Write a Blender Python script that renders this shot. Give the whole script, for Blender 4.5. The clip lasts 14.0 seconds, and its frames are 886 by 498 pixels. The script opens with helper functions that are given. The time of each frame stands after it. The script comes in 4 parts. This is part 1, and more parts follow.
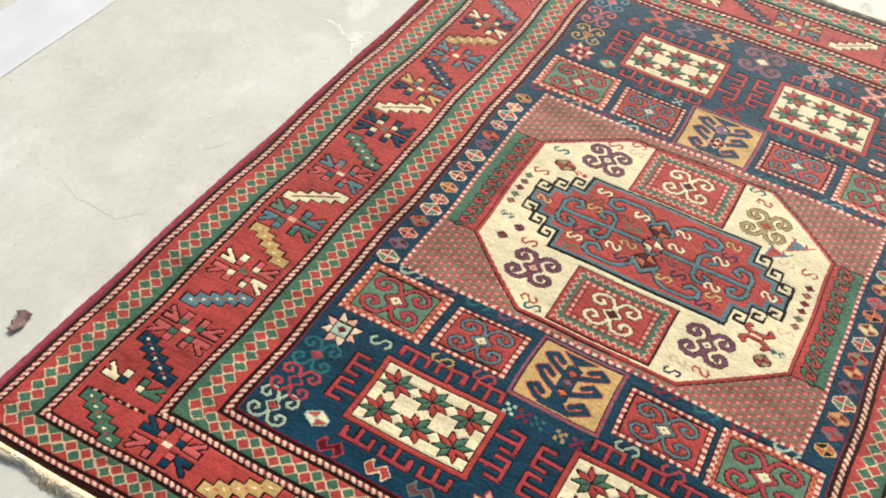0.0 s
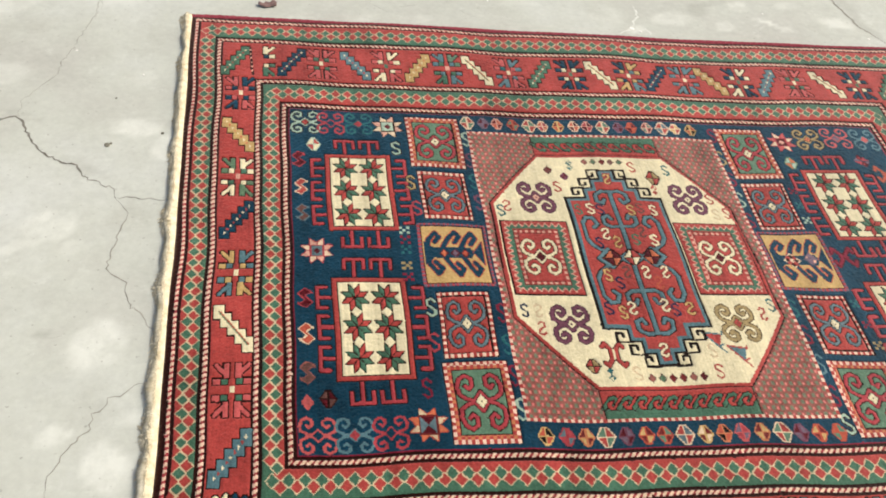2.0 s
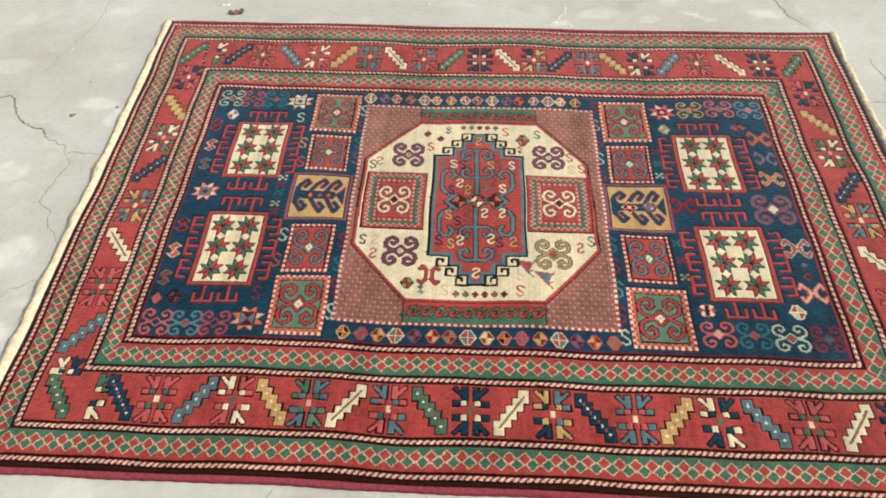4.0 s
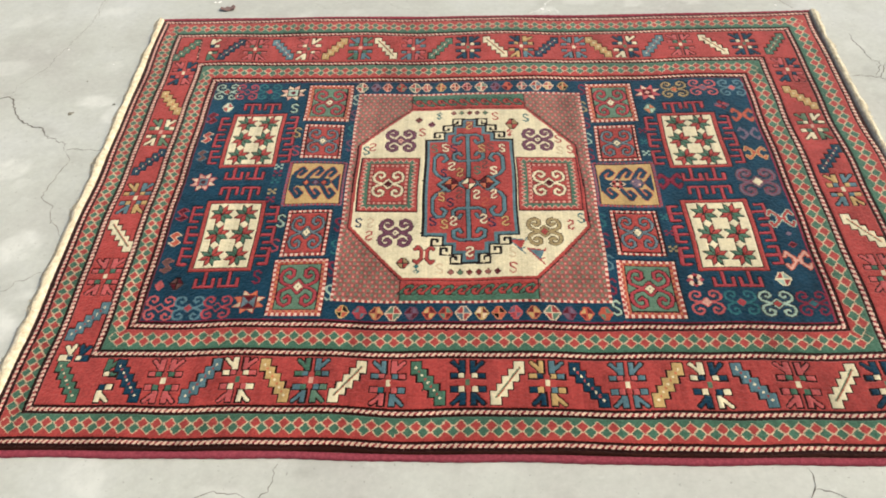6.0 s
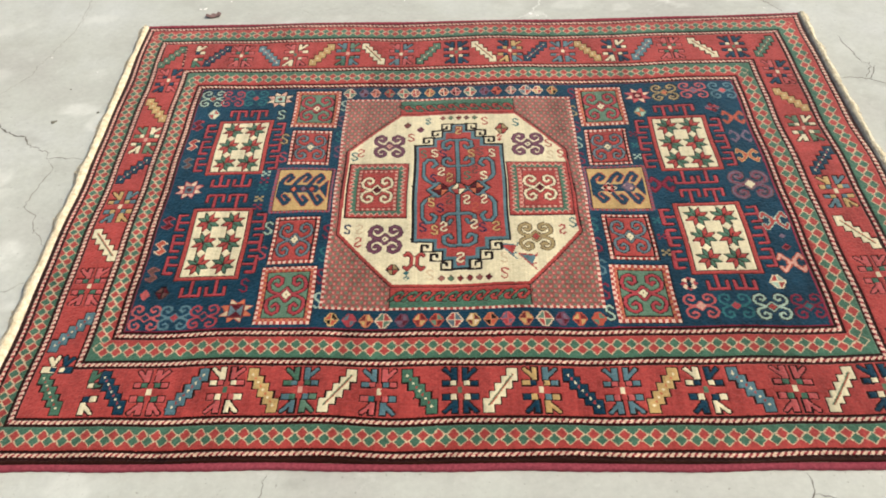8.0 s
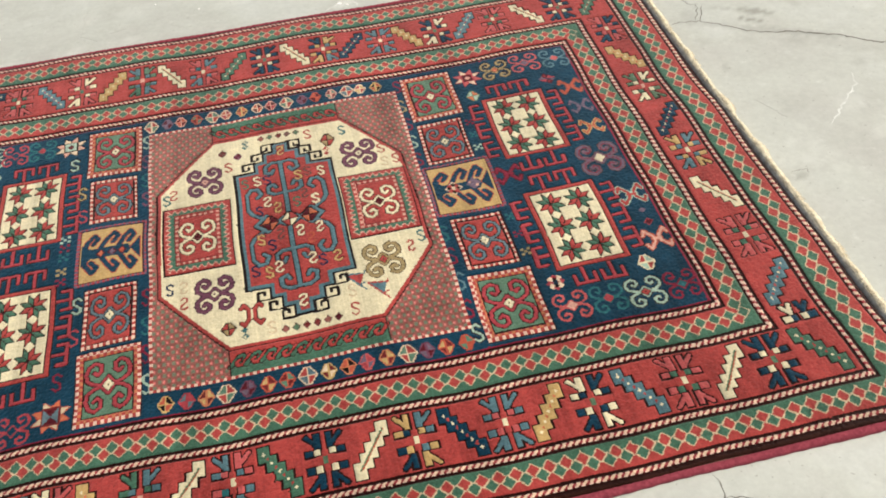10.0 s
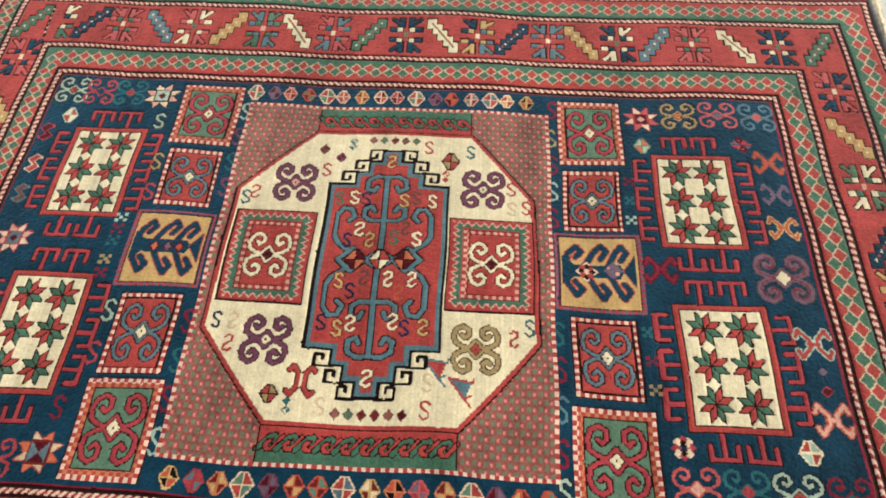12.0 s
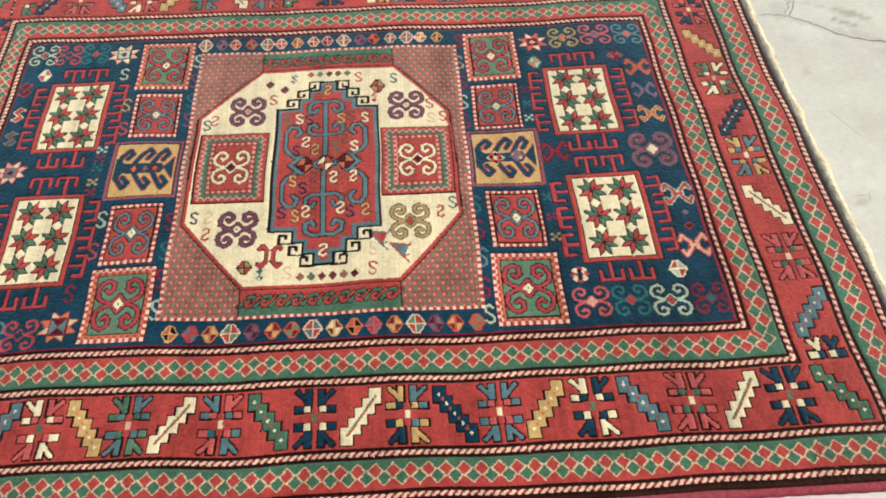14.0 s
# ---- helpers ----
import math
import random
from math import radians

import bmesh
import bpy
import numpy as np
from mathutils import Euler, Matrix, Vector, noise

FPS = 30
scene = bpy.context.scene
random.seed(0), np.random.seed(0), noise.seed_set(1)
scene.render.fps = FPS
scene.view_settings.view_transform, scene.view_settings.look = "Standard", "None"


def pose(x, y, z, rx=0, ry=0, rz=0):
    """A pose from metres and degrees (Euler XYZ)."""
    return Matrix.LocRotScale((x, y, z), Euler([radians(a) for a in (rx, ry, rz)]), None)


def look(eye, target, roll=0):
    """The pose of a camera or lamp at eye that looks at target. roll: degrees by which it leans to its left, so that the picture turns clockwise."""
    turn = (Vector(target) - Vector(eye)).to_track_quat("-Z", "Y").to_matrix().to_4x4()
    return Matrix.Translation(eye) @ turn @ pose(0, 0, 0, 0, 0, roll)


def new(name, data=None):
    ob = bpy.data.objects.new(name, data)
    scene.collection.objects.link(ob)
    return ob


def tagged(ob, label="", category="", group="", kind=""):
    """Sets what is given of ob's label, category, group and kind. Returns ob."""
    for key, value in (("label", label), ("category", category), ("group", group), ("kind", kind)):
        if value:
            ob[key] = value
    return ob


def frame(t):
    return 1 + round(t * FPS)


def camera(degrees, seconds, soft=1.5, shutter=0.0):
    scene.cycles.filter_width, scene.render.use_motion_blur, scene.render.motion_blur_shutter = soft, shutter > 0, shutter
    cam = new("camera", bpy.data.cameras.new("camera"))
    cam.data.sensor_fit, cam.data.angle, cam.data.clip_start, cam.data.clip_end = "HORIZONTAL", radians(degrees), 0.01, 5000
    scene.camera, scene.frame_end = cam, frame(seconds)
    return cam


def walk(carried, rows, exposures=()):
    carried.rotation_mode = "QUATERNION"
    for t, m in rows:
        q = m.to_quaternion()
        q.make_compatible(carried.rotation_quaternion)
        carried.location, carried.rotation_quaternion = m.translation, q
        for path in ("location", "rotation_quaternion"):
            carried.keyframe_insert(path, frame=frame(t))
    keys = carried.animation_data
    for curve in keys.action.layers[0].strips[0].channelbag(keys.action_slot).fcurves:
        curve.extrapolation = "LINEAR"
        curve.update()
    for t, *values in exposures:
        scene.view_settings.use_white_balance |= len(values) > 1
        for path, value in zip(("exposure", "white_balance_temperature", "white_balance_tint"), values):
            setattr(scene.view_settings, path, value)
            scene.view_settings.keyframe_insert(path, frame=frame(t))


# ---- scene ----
cam = camera(53.0, 14.0, soft=1.8)
EXPOSURES = [(0.0, 0.15, 6400, 7), (0.5, 0.14, 6400, 7), (1.0, 0.12, 6400, 7), (2.0, 0.05, 6400, 7), (3.5, 0.0, 6400, 7), (9.5, 0.02, 6400, 7), (11.0, -0.05, 6400, 7), (12.5, 0.04, 6400, 7), (13.0, 0.1, 6400, 7), (14.0, 0.11, 6400, 7)]
PATH = [
    (0, (-1.3096, -0.2267, 1.4776), (-0.3377, 0.3320, 0.1034), 3.73),
    (0.5, (-1.3426, -0.5599, 1.5081), (-0.4593, 0.2420, 0.1056), 5.69),
    (1, (-1.1431, -0.8304, 1.4826), (-0.5252, 0.2341, 0.1038), 6.61),
    (1.5, (-0.8530, -1.1092, 1.4503), (-0.4909, 0.0869, 0.1015), 6.43),
    (2, (-0.6704, -1.3348, 1.4459), (-0.4511, -0.0847, 0.1012), 9.05),
    (2.5, (-0.3171, -1.4239, 1.4138), (-0.2715, -0.0951, 0.0990), 8.51),
    (3, (-0.0690, -1.5362, 1.4457), (-0.1067, -0.1170, 0.1012), -0.68),
    (3.5, (0.0347, -1.6933, 1.4768), (-0.0387, -0.2657, 0.1034), 0.47),
    (3.7, (0.1001, -1.7230, 1.4769), (-0.0548, -0.2619, 0.1034), -1.10),
    (6, (0.1230, -1.8256, 1.4809), (-0.0362, -0.3626, 0.1037), -3.18),
    (6.5, (0.1304, -1.8012, 1.4874), (-0.0346, -0.4071, 0.1041), -4.34),
    (7, (0.1254, -1.8046, 1.4830), (-0.0035, -0.2798, 0.1038), -2.37),
    (7.2, (0.1229, -1.8099, 1.4763), (-0.0074, -0.3023, 0.1033), -2.85),
    (9.3, (0.1179, -1.7895, 1.4426), (-0.0235, -0.3517, 0.1010), -3.36),
    (9.5, (0.1467, -1.7616, 1.4573), (0.0206, -0.3474, 0.1020), -5.02),
    (10, (0.1987, -1.5593, 1.3862), (0.3222, -0.2812, 0.0970), -6.34),
    (10.5, (0.2773, -1.2561, 1.3590), (0.4685, -0.1111, 0.0951), -15.00),
    (11, (0.2199, -1.0896, 1.3559), (0.5527, 0.0060, 0.0949), -8.16),
    (11.5, (0.2171, -1.0430, 1.3118), (0.3097, 0.0572, 0.0918), -2.56),
    (12, (0.2449, -1.0414, 1.2986), (0.1281, -0.0374, 0.0909), -1.17),
    (12.5, (0.2272, -1.0825, 1.3039), (-0.0408, -0.0947, 0.0913), -3.62),
    (13, (0.1980, -1.1926, 1.3879), (-0.0093, -0.0473, 0.0972), -4.54),
    (13.5, (0.1872, -1.4842, 1.4082), (0.0574, -0.1565, 0.0986), -3.38),
    (14, (0.2806, -1.4757, 1.3981), (0.2690, -0.3495, 0.0979), -1.72),
]
walk(cam, [(t, look(eye, target, roll)) for t, eye, target, roll in PATH], EXPOSURES)

# ---- daylight ----
SUN_ELEV, SUN_TURN = 46.0, 88.0
world = bpy.data.worlds.new("sky")
scene.world = world
world.use_nodes = True
wn = world.node_tree.nodes
wn.clear()
sky = wn.new("ShaderNodeTexSky")
sky.sky_type = "NISHITA"
sky.sun_disc = False
sky.sun_elevation = radians(SUN_ELEV)
sky.sun_rotation = radians(SUN_TURN)
sky.dust_density = 7.0
sky.ozone_density = 0.3
back = wn.new("ShaderNodeBackground")
back.inputs["Strength"].default_value = 0.13
out = wn.new("ShaderNodeOutputWorld")
world.node_tree.links.new(sky.outputs[0], back.inputs[0])
world.node_tree.links.new(back.outputs[0], out.inputs[0])
sun_data = bpy.data.lights.new("sun", "SUN")
sun_data.energy, sun_data.angle, sun_data.color = 2.4, radians(12), (1.0, 0.95, 0.86)
sun = new("sun", sun_data)
a, e = radians(SUN_TURN), radians(SUN_ELEV)
sun.matrix_world = look((8 * math.sin(a) * math.cos(e), 8 * math.cos(a) * math.cos(e), 8 * math.sin(e)), (0, 0, 0))


# ---- materials ----
def srgb(r, g, b):
    return tuple((c / 255 / 12.92) if c < 11 else ((c / 255 + 0.055) / 1.055) ** 2.4 for c in (r, g, b))


class Nodes:
    """Short hand for node trees."""

    def __init__(self, name):
        self.mat = bpy.data.materials.new(name)
        self.mat.use_nodes = True
        self.tree = self.mat.node_tree
        self.shader = self.tree.nodes["Principled BSDF"]

    def add(self, kind, **values):
        node = self.tree.nodes.new(kind)
        for key, value in values.items():
            node.inputs[key.replace("_", " ")].default_value = value
        return node

    def link(self, a, b):
        self.tree.links.new(a, b)

    def place(self):
        return self.add("ShaderNodeTexCoord").outputs["Object"]

    def noise(self, scale, detail=3.0, rough=0.55, where=None):
        n = self.add("ShaderNodeTexNoise", Scale=scale, Detail=detail, Roughness=rough)
        self.link(where or self.place(), n.inputs["Vector"])
        return n.outputs["Fac"]

    def ramp(self, fac, *stops):
        n = self.add("ShaderNodeValToRGB")
        while len(n.color_ramp.elements) < len(stops):
            n.color_ramp.elements.new(0.5)
        for el, (pos, col) in zip(n.color_ramp.elements, stops):
            el.position, el.color = pos, (*col, 1) if len(col) == 3 else col
        self.link(fac, n.inputs[0])
        return n.outputs["Color"]

    def mix(self, fac, one, two, kind="MIX"):
        n = self.add("ShaderNodeMix")
        n.data_type, n.blend_type = "RGBA", kind
        for value, slot in ((fac, n.inputs[0]), (one, n.inputs[6]), (two, n.inputs[7])):
            if isinstance(value, (int, float)):
                slot.default_value = value
            elif isinstance(value, tuple):
                slot.default_value = (*value, 1)
            else:
                self.link(value, slot)
        return n.outputs[2]

    def bump(self, height, strength, distance):
        n = self.add("ShaderNodeBump", Strength=strength, Distance=distance)
        self.link(height, n.inputs["Height"])
        self.link(n.outputs[0], self.shader.inputs["Normal"])
        return n


def wool():
    n = Nodes("wool_pile")
    dye = n.add("ShaderNodeAttribute")
    dye.attribute_name = "dye"
    fuzz = n.noise(420, 3, 0.7)
    cloud = n.noise(9, 4, 0.6)
    tone = n.mix(0.5, n.ramp(fuzz, (0.25, (0.48, 0.48, 0.48)), (0.75, (0.84, 0.84, 0.83))), n.ramp(cloud, (0.3, (0.8, 0.8, 0.8)), (0.7, (1.07, 1.07, 1.07))))
    wear = n.ramp(n.noise(75, 4, 0.7), (0.3, (0.88, 0.88, 0.88)), (0.7, (1.1, 1.1, 1.1)))
    n.link(n.mix(1.0, n.mix(1.0, dye.outputs["Color"], tone, "MULTIPLY"), wear, "MULTIPLY"), n.shader.inputs["Base Color"])
    n.shader.inputs["Roughness"].default_value = 0.6
    # lying fibres gleam along the pile far more than from above
    slant = n.add("ShaderNodeLayerWeight", Blend=0.5)
    n.link(n.ramp(slant.outputs["Facing"], (0.12, (0.3,) * 3), (0.6, (0.95,) * 3)), n.shader.inputs["Specular IOR Level"])
    n.link(n.ramp(slant.outputs["Facing"], (0.1, (0.45,) * 3), (0.45, (1.0,) * 3)), n.shader.inputs["Sheen Weight"])
    # the fibres themselves are dyed, so their fuzz takes the colour too
    gamma = n.add("ShaderNodeGamma", Gamma=0.55)
    n.link(dye.outputs["Color"], gamma.inputs[0])
    n.link(n.mix(0.05, gamma.outputs[0], (1.0, 0.93, 0.84)), n.shader.inputs["Sheen Tint"])
    deep = n.add("ShaderNodeGamma", Gamma=0.7)
    n.link(dye.outputs["Color"], deep.inputs[0])
    n.link(n.mix(0.06, deep.outputs[0], (1.0, 0.93, 0.84)), n.shader.inputs["Specular Tint"])
    n.shader.inputs["Sheen Roughness"].default_value = 0.52
    n.bump(n.noise(300, 2, 0.6), 0.5, 0.002)
    return n.mat


def yarn(name, light, dark, scale=240):
    n = Nodes(name)
    n.link(n.ramp(n.noise(scale, 3, 0.6), (0.3, dark), (0.68, light)), n.shader.inputs["Base Color"])
    n.shader.inputs["Roughness"].default_value = 0.95
    n.shader.inputs["Specular IOR Level"].default_value = 0.1
    n.bump(n.noise(scale * 2, 2), 0.5, 0.002)
    return n.mat


def concrete():
    n = Nodes("worn_concrete")
    stain = n.add("ShaderNodeAttribute")
    stain.attribute_name = "stain"
    base = n.ramp(n.noise(1.7, 6, 0.62), (0.3, srgb(175, 174, 166)), (0.5, srgb(187, 189, 179)), (0.72, srgb(197, 199, 193)))
    fine = n.ramp(n.noise(60, 4, 0.7), (0.3, (0.93, 0.93, 0.93)), (0.7, (1.05, 1.05, 1.05)))
    mid = n.ramp(n.noise(9, 5, 0.65), (0.3, (0.95, 0.95, 0.945)), (0.7, (1.04, 1.04, 1.04)))
    col = n.mix(1.0, n.mix(1.0, base, fine, "MULTIPLY"), mid, "MULTIPLY")
    sep = n.add("ShaderNodeSeparateColor")
    n.link(stain.outputs["Color"], sep.inputs[0])
    broken = n.mix(1.0, sep.outputs[0], n.ramp(n.noise(13, 6, 0.68), (0.36, (0.3,) * 3), (0.56, (1.0,) * 3)), "MULTIPLY")
    col = n.mix(broken, col, srgb(216, 217, 208))
    col = n.mix(sep.outputs[1], col, srgb(128, 124, 114))
    # grey smears, chalky scuffs and pinprick pits
    col = n.mix(n.ramp(n.noise(5.5, 8, 0.72), (0.53, (0.0,) * 3), (0.72, (0.42,) * 3)), col, srgb(158, 157, 147))
    col = n.mix(n.ramp(n.noise(17, 8, 0.75), (0.58, (0.0,) * 3), (0.72, (0.5,) * 3)), col, srgb(210, 212, 204))
    col = n.mix(n.ramp(n.noise(95, 2, 0.5), (0.68, (0.0,) * 3), (0.75, (0.55,) * 3)), col, srgb(128, 125, 115))
    n.link(col, n.shader.inputs["Base Color"])
    n.link(n.ramp(n.noise(5, 4), (0.3, (0.45,) * 3), (0.7, (0.62,) * 3)), n.shader.inputs["Roughness"])
    n.shader.inputs["Specular IOR Level"].default_value = 0.5
    n.bump(n.noise(30, 6, 0.6), 0.12, 0.004)
    return n.mat


def plain(name, one, two, scale=60, rough=0.8):
    n = Nodes(name)
    n.link(n.ramp(n.noise(scale, 4), (0.3, one), (0.7, two)), n.shader.inputs["Base Color"])
    n.shader.inputs["Roughness"].default_value = rough
    return n.mat


WOOL, CONCRETE = wool(), concrete()
IVORY_YARN = yarn("ivory_warp", srgb(230, 220, 194), srgb(194, 178, 144), 60)
BEIGE_YARN = yarn("beige_warp", srgb(222, 213, 188), srgb(184, 171, 144), 60)
MAROON_YARN = yarn("maroon_selvedge", srgb(150, 70, 80), srgb(120, 50, 60), 160)
FOUNDATION = yarn("rug_foundation", srgb(120, 90, 80), srgb(90, 60, 55))
CRACK = plain("crack_dirt", srgb(84, 79, 71), srgb(134, 130, 120), 60)
FADED = plain("faded_crack", srgb(124, 120, 110), srgb(160, 157, 147), 60)
FAINT = plain("faint_crack", srgb(180, 181, 172), srgb(166, 166, 157), 40)
LEAF_DRY = plain("dry_brown", srgb(132, 106, 100), srgb(98, 76, 72), 90)
PLASTER = plain("white_plaster", srgb(246, 245, 240), srgb(228, 226, 220), 90)
SCUFF = plain("chalk_scuff", srgb(222, 223, 216), srgb(194, 195, 187), 60)
STRIP = plain("polished_strip", srgb(206, 208, 212), srgb(192, 195, 199), 7, 0.35)
GRIT = plain("dark_grit", srgb(128, 124, 108), srgb(98, 94, 82), 90)


# ---- mesh helpers ----
def mesh_object(name, verts, faces, material, parent=None, label="", smooth=False):
    me = bpy.data.meshes.new(name)
    me.from_pydata([tuple(v) for v in verts], [], [tuple(f) for f in faces])
    me.materials.append(material)
    if smooth:
        me.polygons.foreach_set("use_smooth", [True] * len(me.polygons))
    me.update()
    ob = new(name, me)
    if parent:
        ob.parent = parent
    return tagged(ob, label)


FLOOR_Z = -0.011


# ---- floor ----
def rug_to_world(u, v):
    """From the rug's own millimetres to metres on the floor: the weave is skewed and a little bowed."""
    a, b = u / 1000, v / 1000
    du = - 0.6 + 0.1 * a + 13.0 * b + 10.1 * a * a + 21.0 * a * b + 1.1 * b * b - 10.0 * a * a * b + 9.5 * a * b * b + 7.1 * b**3 - 3.0 * a**3
    dv = 0.6 + 4.9 * a + 27.7 * b + 3.1 * a * a - 6.8 * a * b + 32.6 * b * b + 2.1 * a * a * b - 3.9 * a * b * b + 0.0 * b**3 + 9.0 * a**3
    return floor_to_world(u + du, v + dv)


def floor_to_world(u, v):
    x = (u - 0.066 * v) / 1.001188
    return x / 1000, (v + 0.018 * x) / 1000


def build_floor():
    near = np.arange(-2.4, 2.4001, 0.015)
    far = np.array([3, 4, 6, 10, 20, 50, 120.0])
    line = np.concatenate([-far[::-1], near, far])
    n = len(line)
    x, y = np.meshgrid(line, line)
    verts = np.stack([x, y, np.full_like(x, FLOOR_Z)], -1).reshape(-1, 3)
    i = np.arange(n * n).reshape(n, n)
    quads = np.stack([i[:-1, :-1], i[:-1, 1:], i[1:, 1:], i[1:, :-1]], -1).reshape(-1, 4)
    me = bpy.data.meshes.new("floor")
    me.vertices.add(n * n)
    me.vertices.foreach_set("co", verts.ravel())
    me.loops.add(quads.size)
    me.loops.foreach_set("vertex_index", quads.ravel())
    me.polygons.add(len(quads))
    me.polygons.foreach_set("loop_start", np.arange(0, quads.size, 4))
    me.update()
    pale, dark = np.zeros(n * n), np.zeros(n * n)
    px, py = verts[:, 0], verts[:, 1]
    # slow wobble that frays the outlines of the stains
    wob = lambda k, p: 0.5 * np.sin(px * 31 * k + p) * np.sin(py * 27 * k + 2 * p) + 0.3 * np.sin(px * 67 * k + 3 * p + 2 * np.sin(py * 40 * k)) + 0.2 * np.sin(py * 91 * k + p + 3 * np.sin(px * 53))

    def blot(layer, u, v, ru, rv, turn, power, k=1.0):
        cx, cy = floor_to_world(u, v)
        c, s = math.cos(radians(turn)), math.sin(radians(turn))
        dx, dy = (px - cx) * 1000, (py - cy) * 1000
        d = 0.06 + np.hypot((c * dx + s * dy) / ru, (-s * dx + c * dy) / rv) + 0.28 * wob(k, u * 0.01 + v * 0.03)
        np.maximum(layer, power * np.clip((1.18 - d) / 0.35, 0, 1), out=layer)

    for row in PALE:
        blot(pale, *row)
    for row in DIRT:
        blot(dark, *row)
    rng = np.random.default_rng(5)
    for _ in range(70):
        u, v = rng.uniform(-2200, 2200), rng.uniform(-1300, 2300)
        r = rng.uniform(14, 60)
        blot(pale, u, v, r * rng.uniform(1, 1.8), r * rng.uniform(0.5, 1), rng.uniform(0, 180), rng.uniform(0.08, 0.28), 1.4)
    col = np.zeros((n * n, 4), np.float32)
    col[:, 0], col[:, 1], col[:, 3] = pale, dark, 1
    layer = me.color_attributes.new("stain", "FLOAT_COLOR", "POINT")
    layer.data.foreach_set("color", col.ravel())
    me.materials.append(CONCRETE)
    ob = new("floor", me)
    return tagged(ob, "pale grey worn concrete floor with cracks and whitish blotches", "floor", kind="structure")


# u, v, half sizes, turn, strength
PALE = [
    (-1139, 414, 64, 34, -8, 0.75), (-1068, 345, 30, 46, 0, 0.65), (-1292, 74, 58, 46, 30, 0.7), (-1224, 13, 30, 24, 0, 0.5), (-1342, 12, 60, 16, 30, 0.5),
    (-1142, -240, 52, 66, 15, 0.8), (-1199, -448, 30, 22, 20, 0.7), (-1095, -506, 44, 50, 20, 0.8), (-1053, -412, 30, 18, 0, 0.5), (-1223, 980, 70, 30, 10, 0.45), (-1143, 615, 34, 26, 0, 0.35),
    (-369, 838, 40, 30, 0, 0.35), (-743, 916, 60, 26, 10, 0.35), (-569, 944, 46, 30, 0, 0.39), (-519, 1116, 50, 40, 10, 0.21), (-379, 954, 36, 22, 0, 0.24), (-332, 1137, 90, 30, 10, 0.21),
    (434, 1170, 46, 34, 12, 0.6), (551, 1178, 20, 22, 0, 0.75), (417, 1024, 66, 34, 10, 0.6), (673, 1121, 36, 28, 5, 0.65), (582, 999, 36, 26, 20, 0.6), (731, 1038, 36, 12, -35, 0.85),
    (782, 1001, 40, 16, -20, 0.6), (943, 1269, 60, 40, 0, 0.5), (974, 1053, 60, 30, -8, 0.65), (1092, 1311, 44, 34, 0, 0.45), (200, 1026, 60, 50, 10, 0.35), (136, 1279, 40, 30, 10, 0.35),
    (-42, 1077, 60, 24, 0, 0.25), (844, 1141, 50, 22, 10, 0.35), (281, 955, 34, 20, 30, 0.6), (1424, 46, 36, 22, 30, 0.3), (1460, -67, 60, 30, 10, 0.25), (1646, 79, 60, 40, 0, 0.3),
    (1567, 14, 24, 8, -20, 0.5), (1423, 72, 40, 26, 0, 0.3), (1262, -98, 36, 44, 10, 0.25), (1058, -460, 30, 24, 0, 0.3),
    (-771, -913, 46, 60, 10, 0.6), (-488, -936, 60, 26, 0, 0.4), (86, -973, 70, 40, 10, 0.25), (-499, 1365, 120, 40, 10, 0.35), (-1498, 610, 70, 50, 0, 0.4), (-1515, 927, 90, 40, 40, 0.35),
]
DIRT = [
    (443, 1276, 40, 9, 12, 0.5), (666, 1252, 90, 20, 10, 0.22), (512, 1084, 36, 40, 0, 0.25), (1054, 1174, 26, 120, 14, 0.24), (1082, 1025, 18, 80, 28, 0.22), (1531, 207, 22, 14, 0, 0.22), (1210, 286, 8, 14, 0, 0.3),
    (1331, 459, 120, 14, -28, 0.24), (1475, 380, 120, 16, -30, 0.28), (1178, 542, 60, 14, -20, 0.22), (-1410, 444, 60, 12, -20, 0.18), (-1239, 262, 90, 12, -28, 0.16), (-1249, -217, 14, 10, 0, 0.3),
    (1381, 482, 44, 10, -32, 0.75), (1411, 521, 60, 15, -28, 0.65), (1325, 571, 40, 9, -25, 0.3), (-986, 1276, 330, 12, 28, 0.3), (1171, -166, 16, 9, 30, 0.5),
    (595, 1136, 100, 16, 20, 0.2), (1219, 537, 24, 50, -15, 0.22), (1576, 275, 200, 26, -28, 0.14), (-597, 1388, 60, 10, -18, 0.3), (-333, -881, 18, 10, 0, 0.25),
]
floor = build_floor()


